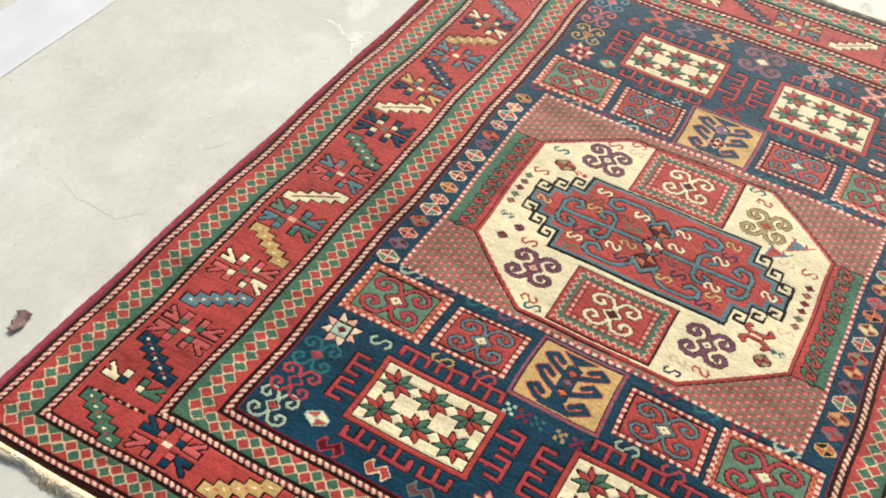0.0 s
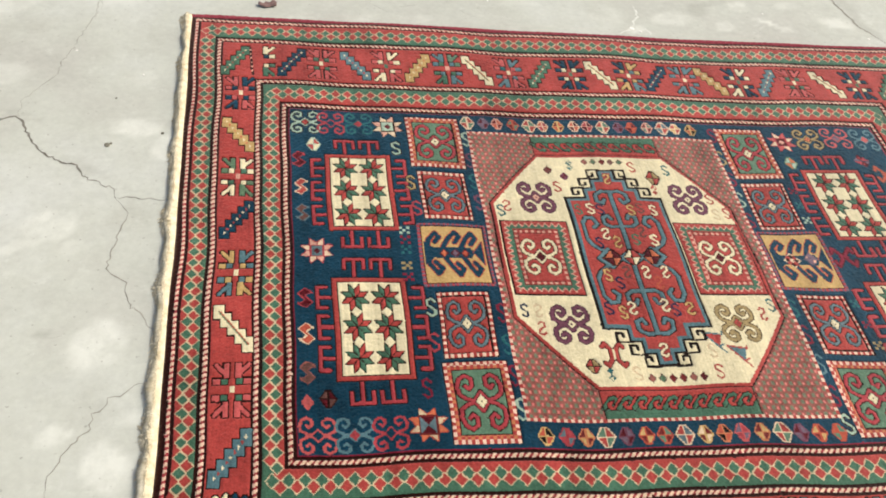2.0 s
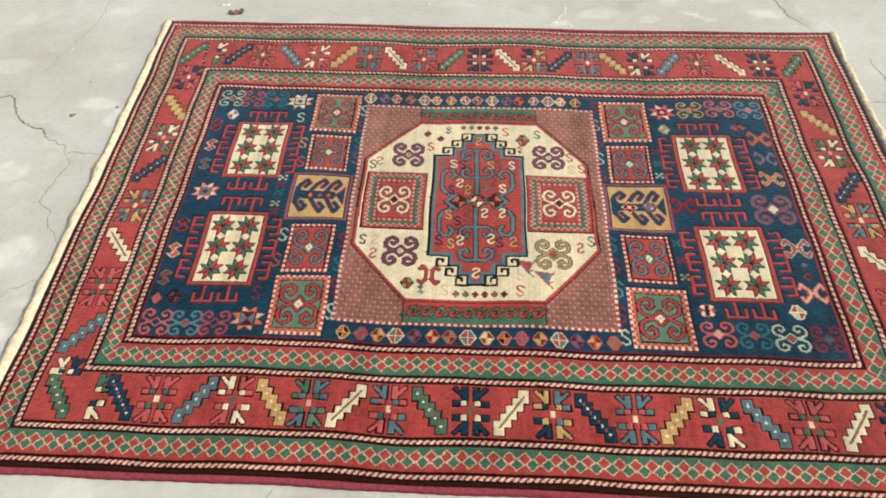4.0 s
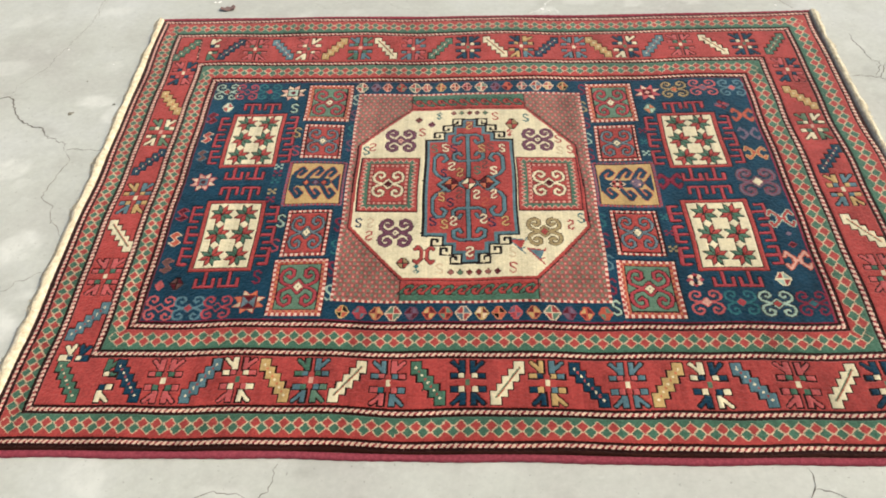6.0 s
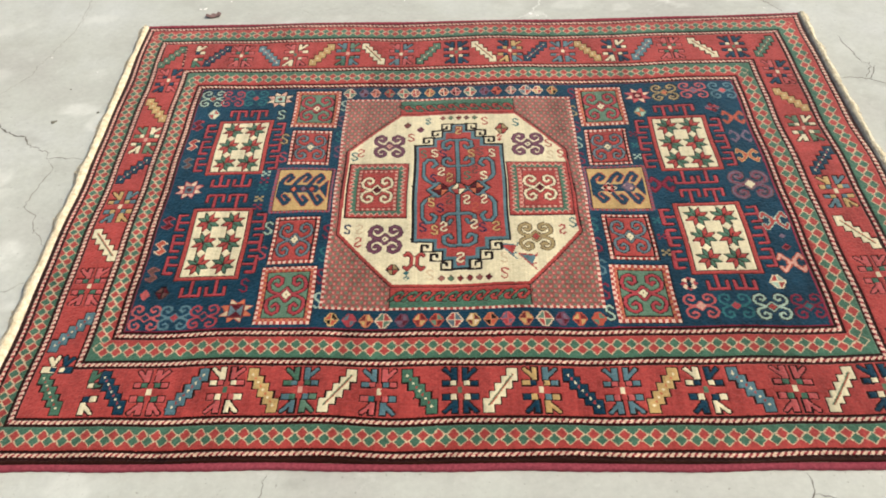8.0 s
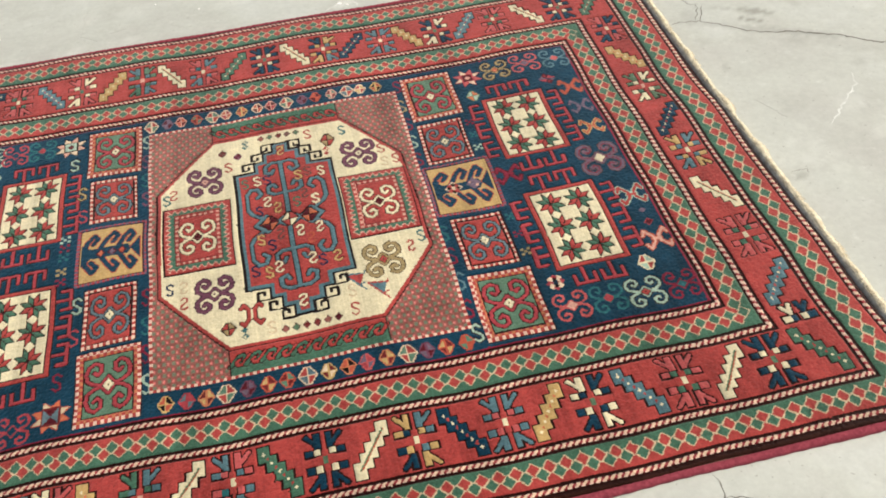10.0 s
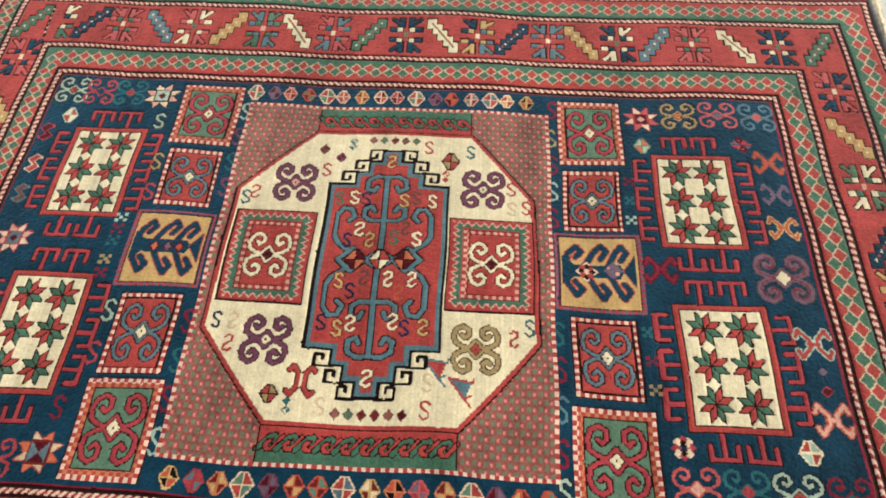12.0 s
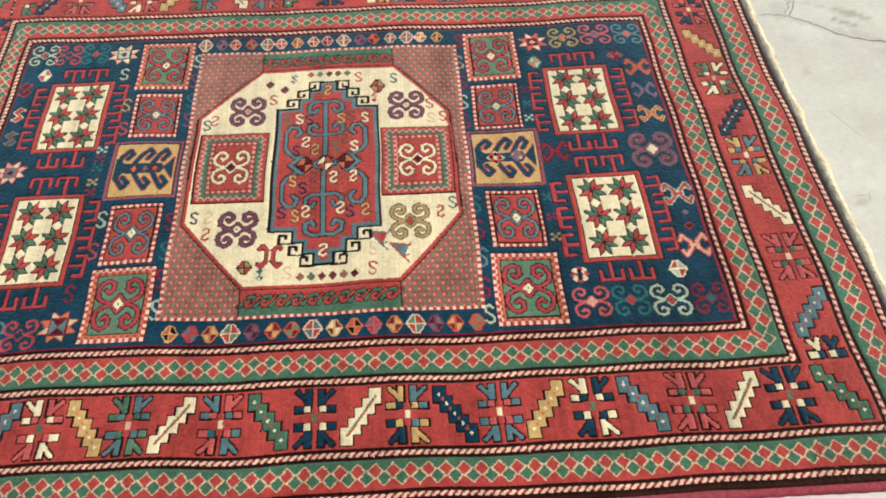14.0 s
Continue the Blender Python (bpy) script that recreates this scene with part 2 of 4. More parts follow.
def crack(points, width, seed, dirt=None, label="dark jagged crack in the concrete"):
    """A jagged split in the concrete, thinning to its ends."""
    rng = random.Random(seed)
    line = []
    for (a, b), (c, d) in zip(points, points[1:]):
        steps = max(2, int(math.hypot(c - a, d - b) / 9))
        for k in range(steps):
            s = k / steps
            line.append((a + (c - a) * s + rng.uniform(-4, 4), b + (d - b) * s + rng.uniform(-4, 4)))
    line.append(points[-1])
    verts, faces = [], []
    for k, (u, v) in enumerate(line):
        p, q = line[max(k - 1, 0)], line[min(k + 1, len(line) - 1)]
        du, dv = q[0] - p[0], q[1] - p[1]
        ln = math.hypot(du, dv) or 1
        w = width * rng.uniform(0.45, 1.15) * min(1, 0.25 + 4 * min(k, len(line) - 1 - k) / len(line)) / 2
        for s, up in ((-1, 0.0004), (0, 0.0007), (1, 0.0004)):
            x, y = floor_to_world(u - s * w * dv / ln, v + s * w * du / ln)
            verts.append((x, y, FLOOR_Z + up))
        if k:
            n = 3 * k
            faces += [(n - 3, n - 2, n + 1, n), (n - 2, n - 1, n + 2, n + 1)]
    return mesh_object("crack" if dirt in (None, FAINT, FADED) else "scuff", verts, faces, dirt or CRACK, floor, label)


crack([(-1900, 600), (-1620, 520), (-1457, 427), (-1421, 442), (-1393, 397), (-1361, 337), (-1326, 299), (-1306, 292), (-1291, 277), (-1259, 271), (-1226, 219), (-1202, 219), (-1187, 204), (-1172, 201), (-1158, 165)], 6.0, 1)
crack([(-1158, 165), (-1128, 171), (-1097, 165), (-1062, 163), (-1037, 169)], 3.0, 2)
crack([(-1158, 165), (-1144, 147), (-1130, 130), (-1130, 98), (-1141, 60), (-1143, 26), (-1148, 5), (-1154, -45), (-1131, -71), (-1110, -87), (-1110, -113), (-1095, -143), (-1088, -154), (-1071, -160), (-1058, -190), (-1044, -215), (-1022, -226)], 3.2, 3, FADED)
crack([(-1418, 442), (-1420, 499), (-1383, 570), (-1356, 614), (-1350, 681), (-1332, 732), (-1320, 798), (-1296, 895), (-1295, 967), (-1315, 1267)], 2.2, 4, FADED)
crack([(-1415, 439), (-1437, 437), (-1454, 425), (-1587, 399)], 2.6, 5)
crack([(-1035, -326), (-1065, -340), (-1081, -360), (-1108, -366), (-1116, -387), (-1132, -402), (-1133, -430), (-1143, -445), (-1162, -465), (-1176, -496), (-1187, -516), (-1190, -538), (-1188, -570)], 2.6, 6, FADED)
crack([(1232, 780), (1234, 739), (1241, 680), (1248, 624), (1269, 605)], 3.2, 7)
crack([(1123, 528), (1156, 530), (1198, 532), (1240, 520), (1284, 489), (1319, 456), (1343, 432), (1399, 406), (1449, 396), (1508, 366), (1567, 335), (1621, 281), (1685, 260), (1749, 237), (1800, 211), (1837, 210), (2137, 90)], 5.5, 8)
crack([(1276, 616), (1253, 567), (1229, 524)], 3.0, 9)
crack([(1281, 598), (1263, 555), (1241, 519)], 3.0, 19)
crack([(1040, 1400), (1024, 1174), (1041, 1105), (1053, 1032), (1072, 1007), (1105, 947)], 8.0, 10, FADED)
crack([(1156, -150), (1178, -148), (1194, -151), (1192, -164)], 1.4, 11)
crack([(636, -845), (645, -864), (635, -892), (627, -912), (608, -941)], 2.8, 12)
crack([(635, -892), (666, -891), (687, -905), (716, -927), (741, -929)], 2.2, 13)
crack([(-386, -859), (-395, -874), (-393, -904), (-402, -923), (-419, -942), (-410, -953)], 2.2, 14)
crack([(-419, -942), (-453, -936), (-486, -928), (-519, -928), (-539, -941), (-591, -957)], 2.0, 15)
crack([(-501, 1209), (-523, 1137), (-523, 1079), (-525, 1018), (-477, 980)], 1.8, 17, FAINT)
crack([(-439, 1014), (-388, 1028)], 2.6, 18, FAINT)
crack([(-261, 1009), (-227, 980), (-187, 972)], 1.6, 20, FAINT)
crack([(1206, 133), (1231, 80), (1249, 38)], 1.3, 33, FAINT)
crack([(1496, 173), (1477, 123), (1401, 51), (1329, -16)], 6.2, 31, SCUFF, "white chalky scuff on the concrete")
crack([(219, 926), (257, 950), (304, 1030), (307, 1092)], 7.0, 35, SCUFF, "white chalky scuff on the concrete")
crack([(320, 925), (313, 966)], 8.0, 36, SCUFF, "white chalky scuff on the concrete")
crack([(1559, 15), (1590, 15), (1599, -5)], 5.0, 37, SCUFF, "white chalky scuff on the concrete")
crack([(-1246, -226), (-1212, -222)], 2.0, 38, FAINT)
crack([(-683, 1459), (-658, 1444), (-576, 1393), (-548, 1321)], 2.0, 41, FAINT)
crack([(-1284, 919), (-1294, 1023), (-1286, 1113), (-1221, 1188), (-1143, 1227)], 2.4, 42, FAINT)


def tile_strip():
    """A whitish polished strip let into the concrete beyond the rug."""
    verts, faces = [], []
    for a, b in ((-2600, 2600),):
        ring = []
        for z, grow in ((-0.004, 0), (0.0025, 0), (0.004, 3)):
            ring.append([(a + grow, 1592 + grow), (b - grow, 1580 + grow), (b - grow, 1790 - grow), (a + grow, 1802 - grow)])
            for u, v in ring[-1]:
                verts.append((*floor_to_world(u, v), FLOOR_Z + z))
        for k in (0, 4):
            for j in range(4):
                faces.append((k + j, k + (j + 1) % 4, k + 4 + (j + 1) % 4, k + 4 + j))
        faces.append((8, 9, 10, 11))
    return tagged(mesh_object("threshold", verts, faces, STRIP), "bluish white polished stone strip in the floor", "threshold", kind="structure")


tile_strip()


# ---- the rug's pattern, knot by knot ----
KNOT = 2.4
U0, U1, V0, V1 = -1033.0, 1103.0, -836.0, 847.0
NU, NV = int((U1 - U0) / KNOT), int((V1 - V0) / KNOT)
UC, VC = U0 + KNOT * (np.arange(NU) + 0.5), V0 + KNOT * (np.arange(NV) + 0.5)
ink = np.zeros((NV, NU), np.uint8)
area = np.zeros((NV, NU), np.int32)
pieces = []
DYES = {
    "red": (159, 62, 57), "blue": (15, 49, 67), "green": (64, 99, 79), "ivory": (224, 212, 174), "dark": (34, 12, 9),
    "pink": (180, 84, 82), "purple": (64, 30, 46), "sky": (80, 110, 117), "gold": (186, 154, 98), "maroon": (116, 28, 46),
    "lilac": (102, 84, 98), "orange": (192, 104, 72), "black": (20, 10, 8), "tan": (182, 112, 76), "bark": (46, 22, 16), "shell": (222, 190, 168), "umber": (74, 58, 38), "moss": (108, 113, 92), "punch": (210, 108, 104), "brown": (137, 82, 73), "blush": (206, 156, 136),
    "navy": (20, 32, 58), "teal": (38, 90, 93), "mint": (154, 176, 156), "rose": (156, 58, 64), "mole": (94, 62, 56),
    "wine": (74, 14, 22), "olive": (154, 134, 92), "slate": (88, 108, 114), "sage": (84, 110, 84), "rust": (98, 30, 30), "fern": (88, 118, 96), "coral": (172, 78, 58), "plum": (100, 58, 74), "cream": (220, 196, 164), "straw": (200, 178, 144),
}
INK = {name: k for k, name in enumerate(DYES)}
current = 0


def begin(name, parent=-1, label=""):
    """What is drawn from here on belongs to this part."""
    global current
    pieces.append((name, parent, label))
    current = len(pieces) - 1
    return current


def window(u0, v0, u1, v1):
    a, b = max(int((u0 - U0) / KNOT) - 1, 0), min(int((u1 - U0) / KNOT) + 2, NU)
    c, d = max(int((v0 - V0) / KNOT) - 1, 0), min(int((v1 - V0) / KNOT) + 2, NV)
    return slice(c, max(d, c)), slice(a, max(b, a))


def paint(win, mask, colour):
    ink[win][mask] = INK[colour]
    area[win][mask] = current


def field(win):
    return UC[None, win[1]], VC[win[0], None]


def box(u0, v0, u1, v1, colour):
    win = window(u0, v0, u1, v1)
    u, v = field(win)
    paint(win, (u >= u0) & (u < u1) & (v >= v0) & (v < v1), colour)


def lozenge(u, v, ru, rv, colour):
    win = window(u - ru, v - rv, u + ru, v + rv)
    a, b = field(win)
    paint(win, np.abs(a - u) / ru + np.abs(b - v) / rv <= 1, colour)


def inside(pts, u, v):
    odd = np.zeros(np.broadcast(u, v).shape, bool)
    for (x0, y0), (x1, y1) in zip(pts, pts[1:] + pts[:1]):
        if y0 != y1:
            odd ^= ((y0 > v) != (y1 > v)) & (u < (x1 - x0) * (v - y0) / (y1 - y0) + x0)
    return odd


def near_line(pts, u, v):
    best = np.full(np.broadcast(u, v).shape, 1e9)
    for (x0, y0), (x1, y1) in zip(pts, pts[1:]):
        dx, dy = x1 - x0, y1 - y0
        s = np.clip(((u - x0) * dx + (v - y0) * dy) / (dx * dx + dy * dy + 1e-9), 0, 1)
        best = np.minimum(best, np.hypot(u - x0 - s * dx, v - y0 - s * dy))
    return best


def span(pts, more):
    us, vs = [p[0] for p in pts], [p[1] for p in pts]
    return window(min(us) - more, min(vs) - more, max(us) + more, max(vs) + more)


def stroke(pts, width, colour, edge=None, rim=3.2):
    win = span(pts, width + rim)
    u, v = field(win)
    d = near_line(pts, u, v)
    if edge:
        paint(win, d < width / 2 + rim, edge)
    paint(win, d < width / 2, colour)


def fill(pts, colour, edge=None, rim=3.2):
    win = span(pts, rim * 2)
    u, v = field(win)
    if edge:
        paint(win, inside(pts, u, v) | (near_line(pts + pts[:1], u, v) < rim), edge)
    paint(win, inside(pts, u, v), colour)


def strokes(lines, width, colour, edge=None, rim=3.2):
    if edge:
        for pts in lines:
            stroke(pts, width + 2 * rim, edge)
    for pts in lines:
        stroke(pts, width, colour)


def ring_distance(rect, u, v):
    left, right, low, top = rect
    across = np.maximum(left - u, u - right)
    down = np.maximum(low - v, v - top)
    flat = down > across
    return np.maximum(across, down), np.where(flat, u + 0 * v, v + 0 * u)


def inset(rect, by):
    return rect[0] + by, rect[1] - by, rect[2] + by, rect[3] - by


ALL = (slice(0, NV), slice(0, NU))
RING1 = (-1015.0, 1089.0, -817.0, 830.0)
RING2 = (-952.0, 1008.0, -735.0, 744.0)
RING3 = (-850.0, 890.0, -579.0, 577.0)
RING4 = (-786.0, 821.0, -495.0, 489.0)


def cord(rect, label):
    """A stripe of slanting red and ivory dashes between two dark lines."""
    begin("cord_stripe", -1, label)
    u, v = field(ALL)
    d, along = ring_distance(rect, u, v)
    paint(ALL, np.abs(d) < 11.2, "dark")
    left, right, low, top = rect
    flat = np.maximum(low - v, v - top) > np.maximum(left - u, u - right)
    step = np.where(flat, 13.0, np.where(u < 0, 13.5, 16.5))
    dash = np.mod(along + np.where(flat, 0.8, 0.5) * d + 1.2 * np.sin(along / 37), step) < 0.53 * step
    half = np.where(flat, 5.2, 4.6)
    paint(ALL, (np.abs(d) < half) & dash, "shell")
    paint(ALL, (np.abs(d) < half) & ~dash, "rust")
    paint(ALL, (np.abs(d) < 2.6) & ~dash, "rose")
    paint(ALL, (np.abs(d) < 1.6) & dash, "cream")


def guard(outer, inner, outside, within, label):
    """A two-coloured stripe with a chain of small diamonds down its middle."""
    begin("guard_stripe", -1, label)
    u, v = field(ALL)
    d_out, _ = ring_distance(inset(outer, 10), u, v)
    d_in, _ = ring_distance(inset(inner, -10), u, v)
    zone = (d_out < 0) & (d_in >= 0)
    paint(ALL, zone, outside)
    paint(ALL, zone & (-d_out > d_in), within)
    mid = tuple((a + b) / 2 for a, b in zip(outer, inner))
    left, right, low, top = mid
    marks = []
    for a, b, flat, at, sign in ((left, right, True, top, 1), (left, right, True, low, -1), (low, top, False, left, -1), (low, top, False, right, 1)):
        half, deep, off, step = (14.2, 16.0, 6.8, 30.5) if flat else (14.2, 14.0, 6.4, 30.5)
        if at == right:
            half, deep, off, step = 19.0, 15.0, 6.6, 42.0
        count = int((b - a + (14 if flat else -44)) / step)
        for k in range(count + 1):
            s = (a + b) / 2 + (k - count / 2) * step
            for shift, by, tint in ((0.0, -off, outside), (step / 2, off, within)):
                if shift == 0 or k < count:
                    marks.append((s + shift, at + sign * by, tint, half, deep) if flat else (at + sign * by, s + shift, tint, deep, half))
    for mu, mv, _, ru, rv in marks:
        lozenge(mu, mv, ru + 0.2, rv + 0.2, "straw")
    for mu, mv, tint, ru, rv in marks:
        lozenge(mu, mv, ru - 2.6, rv - 2.6, tint)


def leaf(u, v, lean, tint, spine, edge="dark", ru=37.0, rv=58.0):
    """A serrated slanting leaf. lean: +1 rises to the right, -1 to the left."""
    begin("leaf_motif", BORDER)
    steps = 5
    parts = []
    for k in range(steps):
        s = k / (steps - 1) * 2 - 1
        parts.append((u + lean * s * (ru - 10.5), v + s * (rv - 17)))
    for grow, colour in ((3.0, edge), (0, tint)):
        for a, b in parts:
            box(a - 10.5 - grow, b - 17 - grow, a + 10.5 + grow, b + 17 + grow, colour)
    (a, b), (c, d) = parts[0], parts[-1]
    if spine == "line":
        stroke([(a, b), (c, d)], 4.5, "sage")
        stroke([(a + 2.4, b), (c + 2.4, d)], 2.4, "coral")
    else:
        for k in range(9):
            s = k / 8
            lozenge(a + (c - a) * s, b + (d - b) * s, 2.9, 4.8, "ivory" if k % 2 == 0 else ("red" if tint != "gold" else "orange"))


def flower(u, v, corners, heart, small, half=0, edge="dark"):
    """A cross of four forked petals. corners: colours of top left, top right, low left, low right."""
    begin("flower_motif", BORDER)
    spots = [(-1, 1), (1, 1), (-1, -1), (1, -1)]
    for (su, sv), tint, dot in zip(spots, corners, small):
        if half and su * half < 0:
            continue
        a, b = u + su * 14, v + sv * 18.5
        for grow, colour in ((3.1, edge), (0, tint)):
            box(u + su * 11.5 - 5.5 - grow, v + sv * 43 - 17 - grow, u + su * 11.5 + 5.5 + grow, v + sv * 43 + 17 + grow, colour)
            stroke([(u + su * 15, v + sv * 36), (u + su * 32, v + sv * 56)], 8 + 2 * grow, colour)
            box(u + su * 28.5 - 8.5 - grow, b - 6.5 - grow, u + su * 28.5 + 8.5 + grow, b + 6.5 + grow, colour)
        box(a - 6 - 2, b - 6.5 - 2, a + 6 + 2, b + 6.5 + 2, edge)
        box(a - 6, b - 6.5, a + 6, b + 6.5, dot)
    box(u - 5, v - 8, u + 5, v + 8, heart)


begin("outer_edge", -1, "dark brown knotted outer edge")
box(U0 - 5, V0 - 5, U1 + 5, V1 + 5, "bark")
u_all, v_all = field(ALL)
d_all, _ = ring_distance(RING2, u_all, v_all)
BORDER = begin("main_border", -1, "red main border")
paint(ALL, d_all < 0, "red")
guard(RING1, RING2, "red", "green", "red and green guard stripe with a chain of diamonds")
guard(RING3, RING4, "green", "red", "green and red guard stripe with a chain of diamonds")
cord(RING1, "outermost red and ivory cord stripe")
cord(RING2, "red and ivory cord stripe")
cord(RING3, "red and ivory cord stripe")
FIELD = begin("field", -1, "dark blue wool field")
d_all, _ = ring_distance(RING4, u_all, v_all)
paint(ALL, d_all < 0, "maroon")
paint(ALL, d_all < -15, "blue")
cord(RING4, "red and ivory cord stripe")

F = {
    "navy": (("blue",) * 4, "sage", ("ivory",) * 4),
    "pink": (("pink",) * 4, "ivory", ("green",) * 4),
    "greensky": (("green", "sky", "sky", "fern"), "blush", ("sky", "green", "green", "sky")),
    "skypink": (("sky", "pink", "pink", "sky"), "ivory", ("pink", "sky", "teal", "pink")),
    "goldsky": (("gold", "sky", "blue", "gold"), "ivory", ("blue", "gold", "gold", "sky")),
    "goldslate": (("gold", "sky", "sky", "gold"), "ivory", ("sky", "gold", "gold", "sky")),
    "sky": (("sky",) * 4, "ivory", ("pink",) * 4),
    "whitenavy": (("ivory", "blue", "blue", "ivory"), "sage", ("blue", "ivory", "ivory", "blue")),
    "whitepink": (("ivory", "pink", "pink", "ivory"), "green", ("pink", "ivory", "ivory", "pink")),
    "whitegreen": (("sage", "ivory", "ivory", "sage"), "blush", ("ivory", "green", "green", "ivory")),
    "greenwhite": (("green", "green", "ivory", "ivory"), "red", ("ivory", "ivory", "blue", "blue")),
    "navypink": (("pink", "blue", "blue", "pink"), "ivory", ("blue", "pink", "pink", "blue")),
}


def border_row(v, us, flip):
    """flip: +1 for the row whose leaves rise to the right where they are gold or green."""
    kinds = ["L:green:-1", "F:greenwhite", "L:blue:-1", "F:pink", "L:sky:1", "F:whitepink", "L:gold:-1", "F:greensky", "L:ivory:1", "F:skypink", "L:green:-1", "F:navy", "L:ivory:1",
             "F:goldsky", "L:blue:-1", "F:sky", "L:gold:1", "F:whitenavy", "L:sky:-1", "F:pink", "L:ivory:1", "F:navy", "L:green:-1"]
    for u, kind in zip(us, kinds):
        bits = kind.split(":")
        if bits[0] == "L":
            leaf(u, v, int(bits[2]) * flip, bits[1], "line" if bits[1] == "ivory" else "dots")
        else:
            c, h, s = F[bits[1]]
            if flip < 0:
                c, s = (c[2], c[3], c[0], c[1]), (s[2], s[3], s[0], s[1])
            flower(u, v, c, h, s, half=1 if bits[1] == "greenwhite" else 0)


border_row(-657, [-888, -815, -749, -667, -582, -502, -420, -340, -259, -172, -86, 0, 85, 169, 254, 336, 418, 504, 593, 681, 770, 856, 948], 1)
border_row(660, [-909, -842, -761, -682, -592, -509, -424, -343, -262, -173, -87, 1, 87, 169, 248, 332, 409, 492, 577, 662, 761, 855, 948], -1)
for u, spots in ((-897, ((531, "navypink"), (379, "L:gold:-1"), (235, "whitegreen"), (100, "L:blue:1"), (-54, "goldslate"), (-196, "L:ivory:-1"), (-339, "pink"), (-482, "L:sky:1"))),
                 (955, ((519, "navypink"), (376, "L:gold:-1"), (236, "whitegreen"), (91, "L:blue:1"), (-36, "goldslate"), (-187, "L:ivory:-1"), (-330, "pink"), (-473, "L:sky:1")))):
    for v, kind in spots:
        if kind[0] == "L":
            bits = kind.split(":")
            leaf(u, v, int(bits[2]), bits[1], "line" if bits[1] == "ivory" else "dots", ru=39.0)
        else:
            c, h, s = F[kind]
            flower(u, v, c, h, s)


def corner_flower(u, v):
    begin("flower_motif", BORDER)
    for su, tint in ((-1, "ivory"), (1, "blue")):
        for grow, colour in ((3.2, "dark"), (0, tint)):
            stroke([(u + su * 26, v + 20), (u + su * 14, v + 2)], 9 + 2 * grow, colour)
            stroke([(u + su * 8, v + 24), (u + su * 14, v + 2)], 9 + 2 * grow, colour)
            box(u + su * 20 - 15 - grow, v - 20 - grow, u + su * 20 + 15 + grow, v - 4 + grow, colour)
        box(u + su * 11 - 6, v - 19, u + su * 11 + 6, v - 6, "ivory" if su > 0 else "blue")


begin("ladder_motif", BORDER)
stroke([(-870, 712), (-864, 604)], 7, "dark")
for k in range(6):
    box(-871.5 + k * 1.0, 700 - k * 17, -867.5 + k * 1.0, 708 - k * 17, "blush")
corner_flower(-894, -580)
corner_flower(955, -562)


# ---- motifs of the field ----
HORN = [(0.3, 0.02), (0.64, 0.1), (0.93, 0.26), (1.0, 0.54), (0.86, 0.84), (0.58, 0.97), (0.32, 0.84), (0.3, 0.6), (0.48, 0.46), (0.62, 0.58)]


def horns(u, v, ru, rv, tint, edge, heart, width=8.0, rim=2.0):
    """Four curling horns round a small diamond."""
    lines = [[(u + su * a * ru, v + sv * b * rv) for a, b in HORN] for su in (-1, 1) for sv in (-1, 1)]
    lines.append([(u + a * ru, v + b * rv) for a, b in ((0.32, 0), (0, 0.34), (-0.32, 0), (0, -0.34), (0.32, 0))])
    strokes(lines, width, tint, edge, rim)
    a, b = max(ru * 0.3 - width * 0.35, 5.5), max(rv * 0.29 - width * 0.35, 7)
    lozenge(u, v, a + 2.6, b + 2.6, edge or heart)
    lozenge(u, v, a, b, heart)
    if edge:
        lozenge(u, v, 2.6, 3.2, edge)


def dotted_frame(u0, v0, u1, v1, step, one, two, rows=1, tall=0.0):
    """A frame of alternating little blocks, as wide as step along the flat sides and as tall as tall along the upright ones."""
    tall = tall or step
    win = window(u0, v0, u1, v1)
    u, v = field(win)
    wu, wv = step * rows, tall * rows
    rim = (u >= u0) & (u < u1) & (v >= v0) & (v < v1) & ~((u >= u0 + wu) & (u < u1 - wu) & (v >= v0 + wv) & (v < v1 - wv))
    nu, nv = max(round((u1 - u0) / step), 3) | 1, max(round((v1 - v0) / tall), 3) | 1
    check = (np.floor((u - u0) / (u1 - u0) * nu) + np.floor((v - v0) / (v1 - v0) * nv)) % 2 == 0
    paint(win, rim & check, one)
    paint(win, rim & ~check, two)


def small_box(u0, u1, v0, v1, kind):
    begin("small_compartment", FIELD, {"red": "red square with slate-blue horns in a dotted frame", "green": "green square with red horns in a chequered frame"}[kind])
    box(u0 - 2.4, v0 - 2.4, u1 + 2.4, v1 + 2.4, "dark")
    cu, cv = (u0 + u1) / 2, (v0 + v1) / 2
    if kind == "red":
        dotted_frame(u0, v0, u1, v1, 6.6, "shell", "red", 1, 7.8)
        box(u0 + 8, v0 + 9, u1 - 8, v1 - 9, "dark")
        box(u0 + 10.6, v0 + 12, u1 - 10.6, v1 - 12, "red")
        horns(cu, cv, (u1 - u0) * 0.36, (v1 - v0) * 0.36, "slate", "dark", "ivory", 6.0, 2.4)
    else:
        dotted_frame(u0, v0, u1, v1, 7.4, "tan", "red", 2, 8.6)
        dotted_frame(u0, v0, u1, v1, 7.4, "shell", "red", 1, 8.6)
        box(u0 + 15, v0 + 17.2, u1 - 15, v1 - 17.2, "dark")
        box(u0 + 17.4, v0 + 19.6, u1 - 17.4, v1 - 19.6, "fern")
        horns(cu, cv, (u1 - u0) * 0.34, (v1 - v0) * 0.34, "rose", "dark", "ivory", 7.5, 2.4)


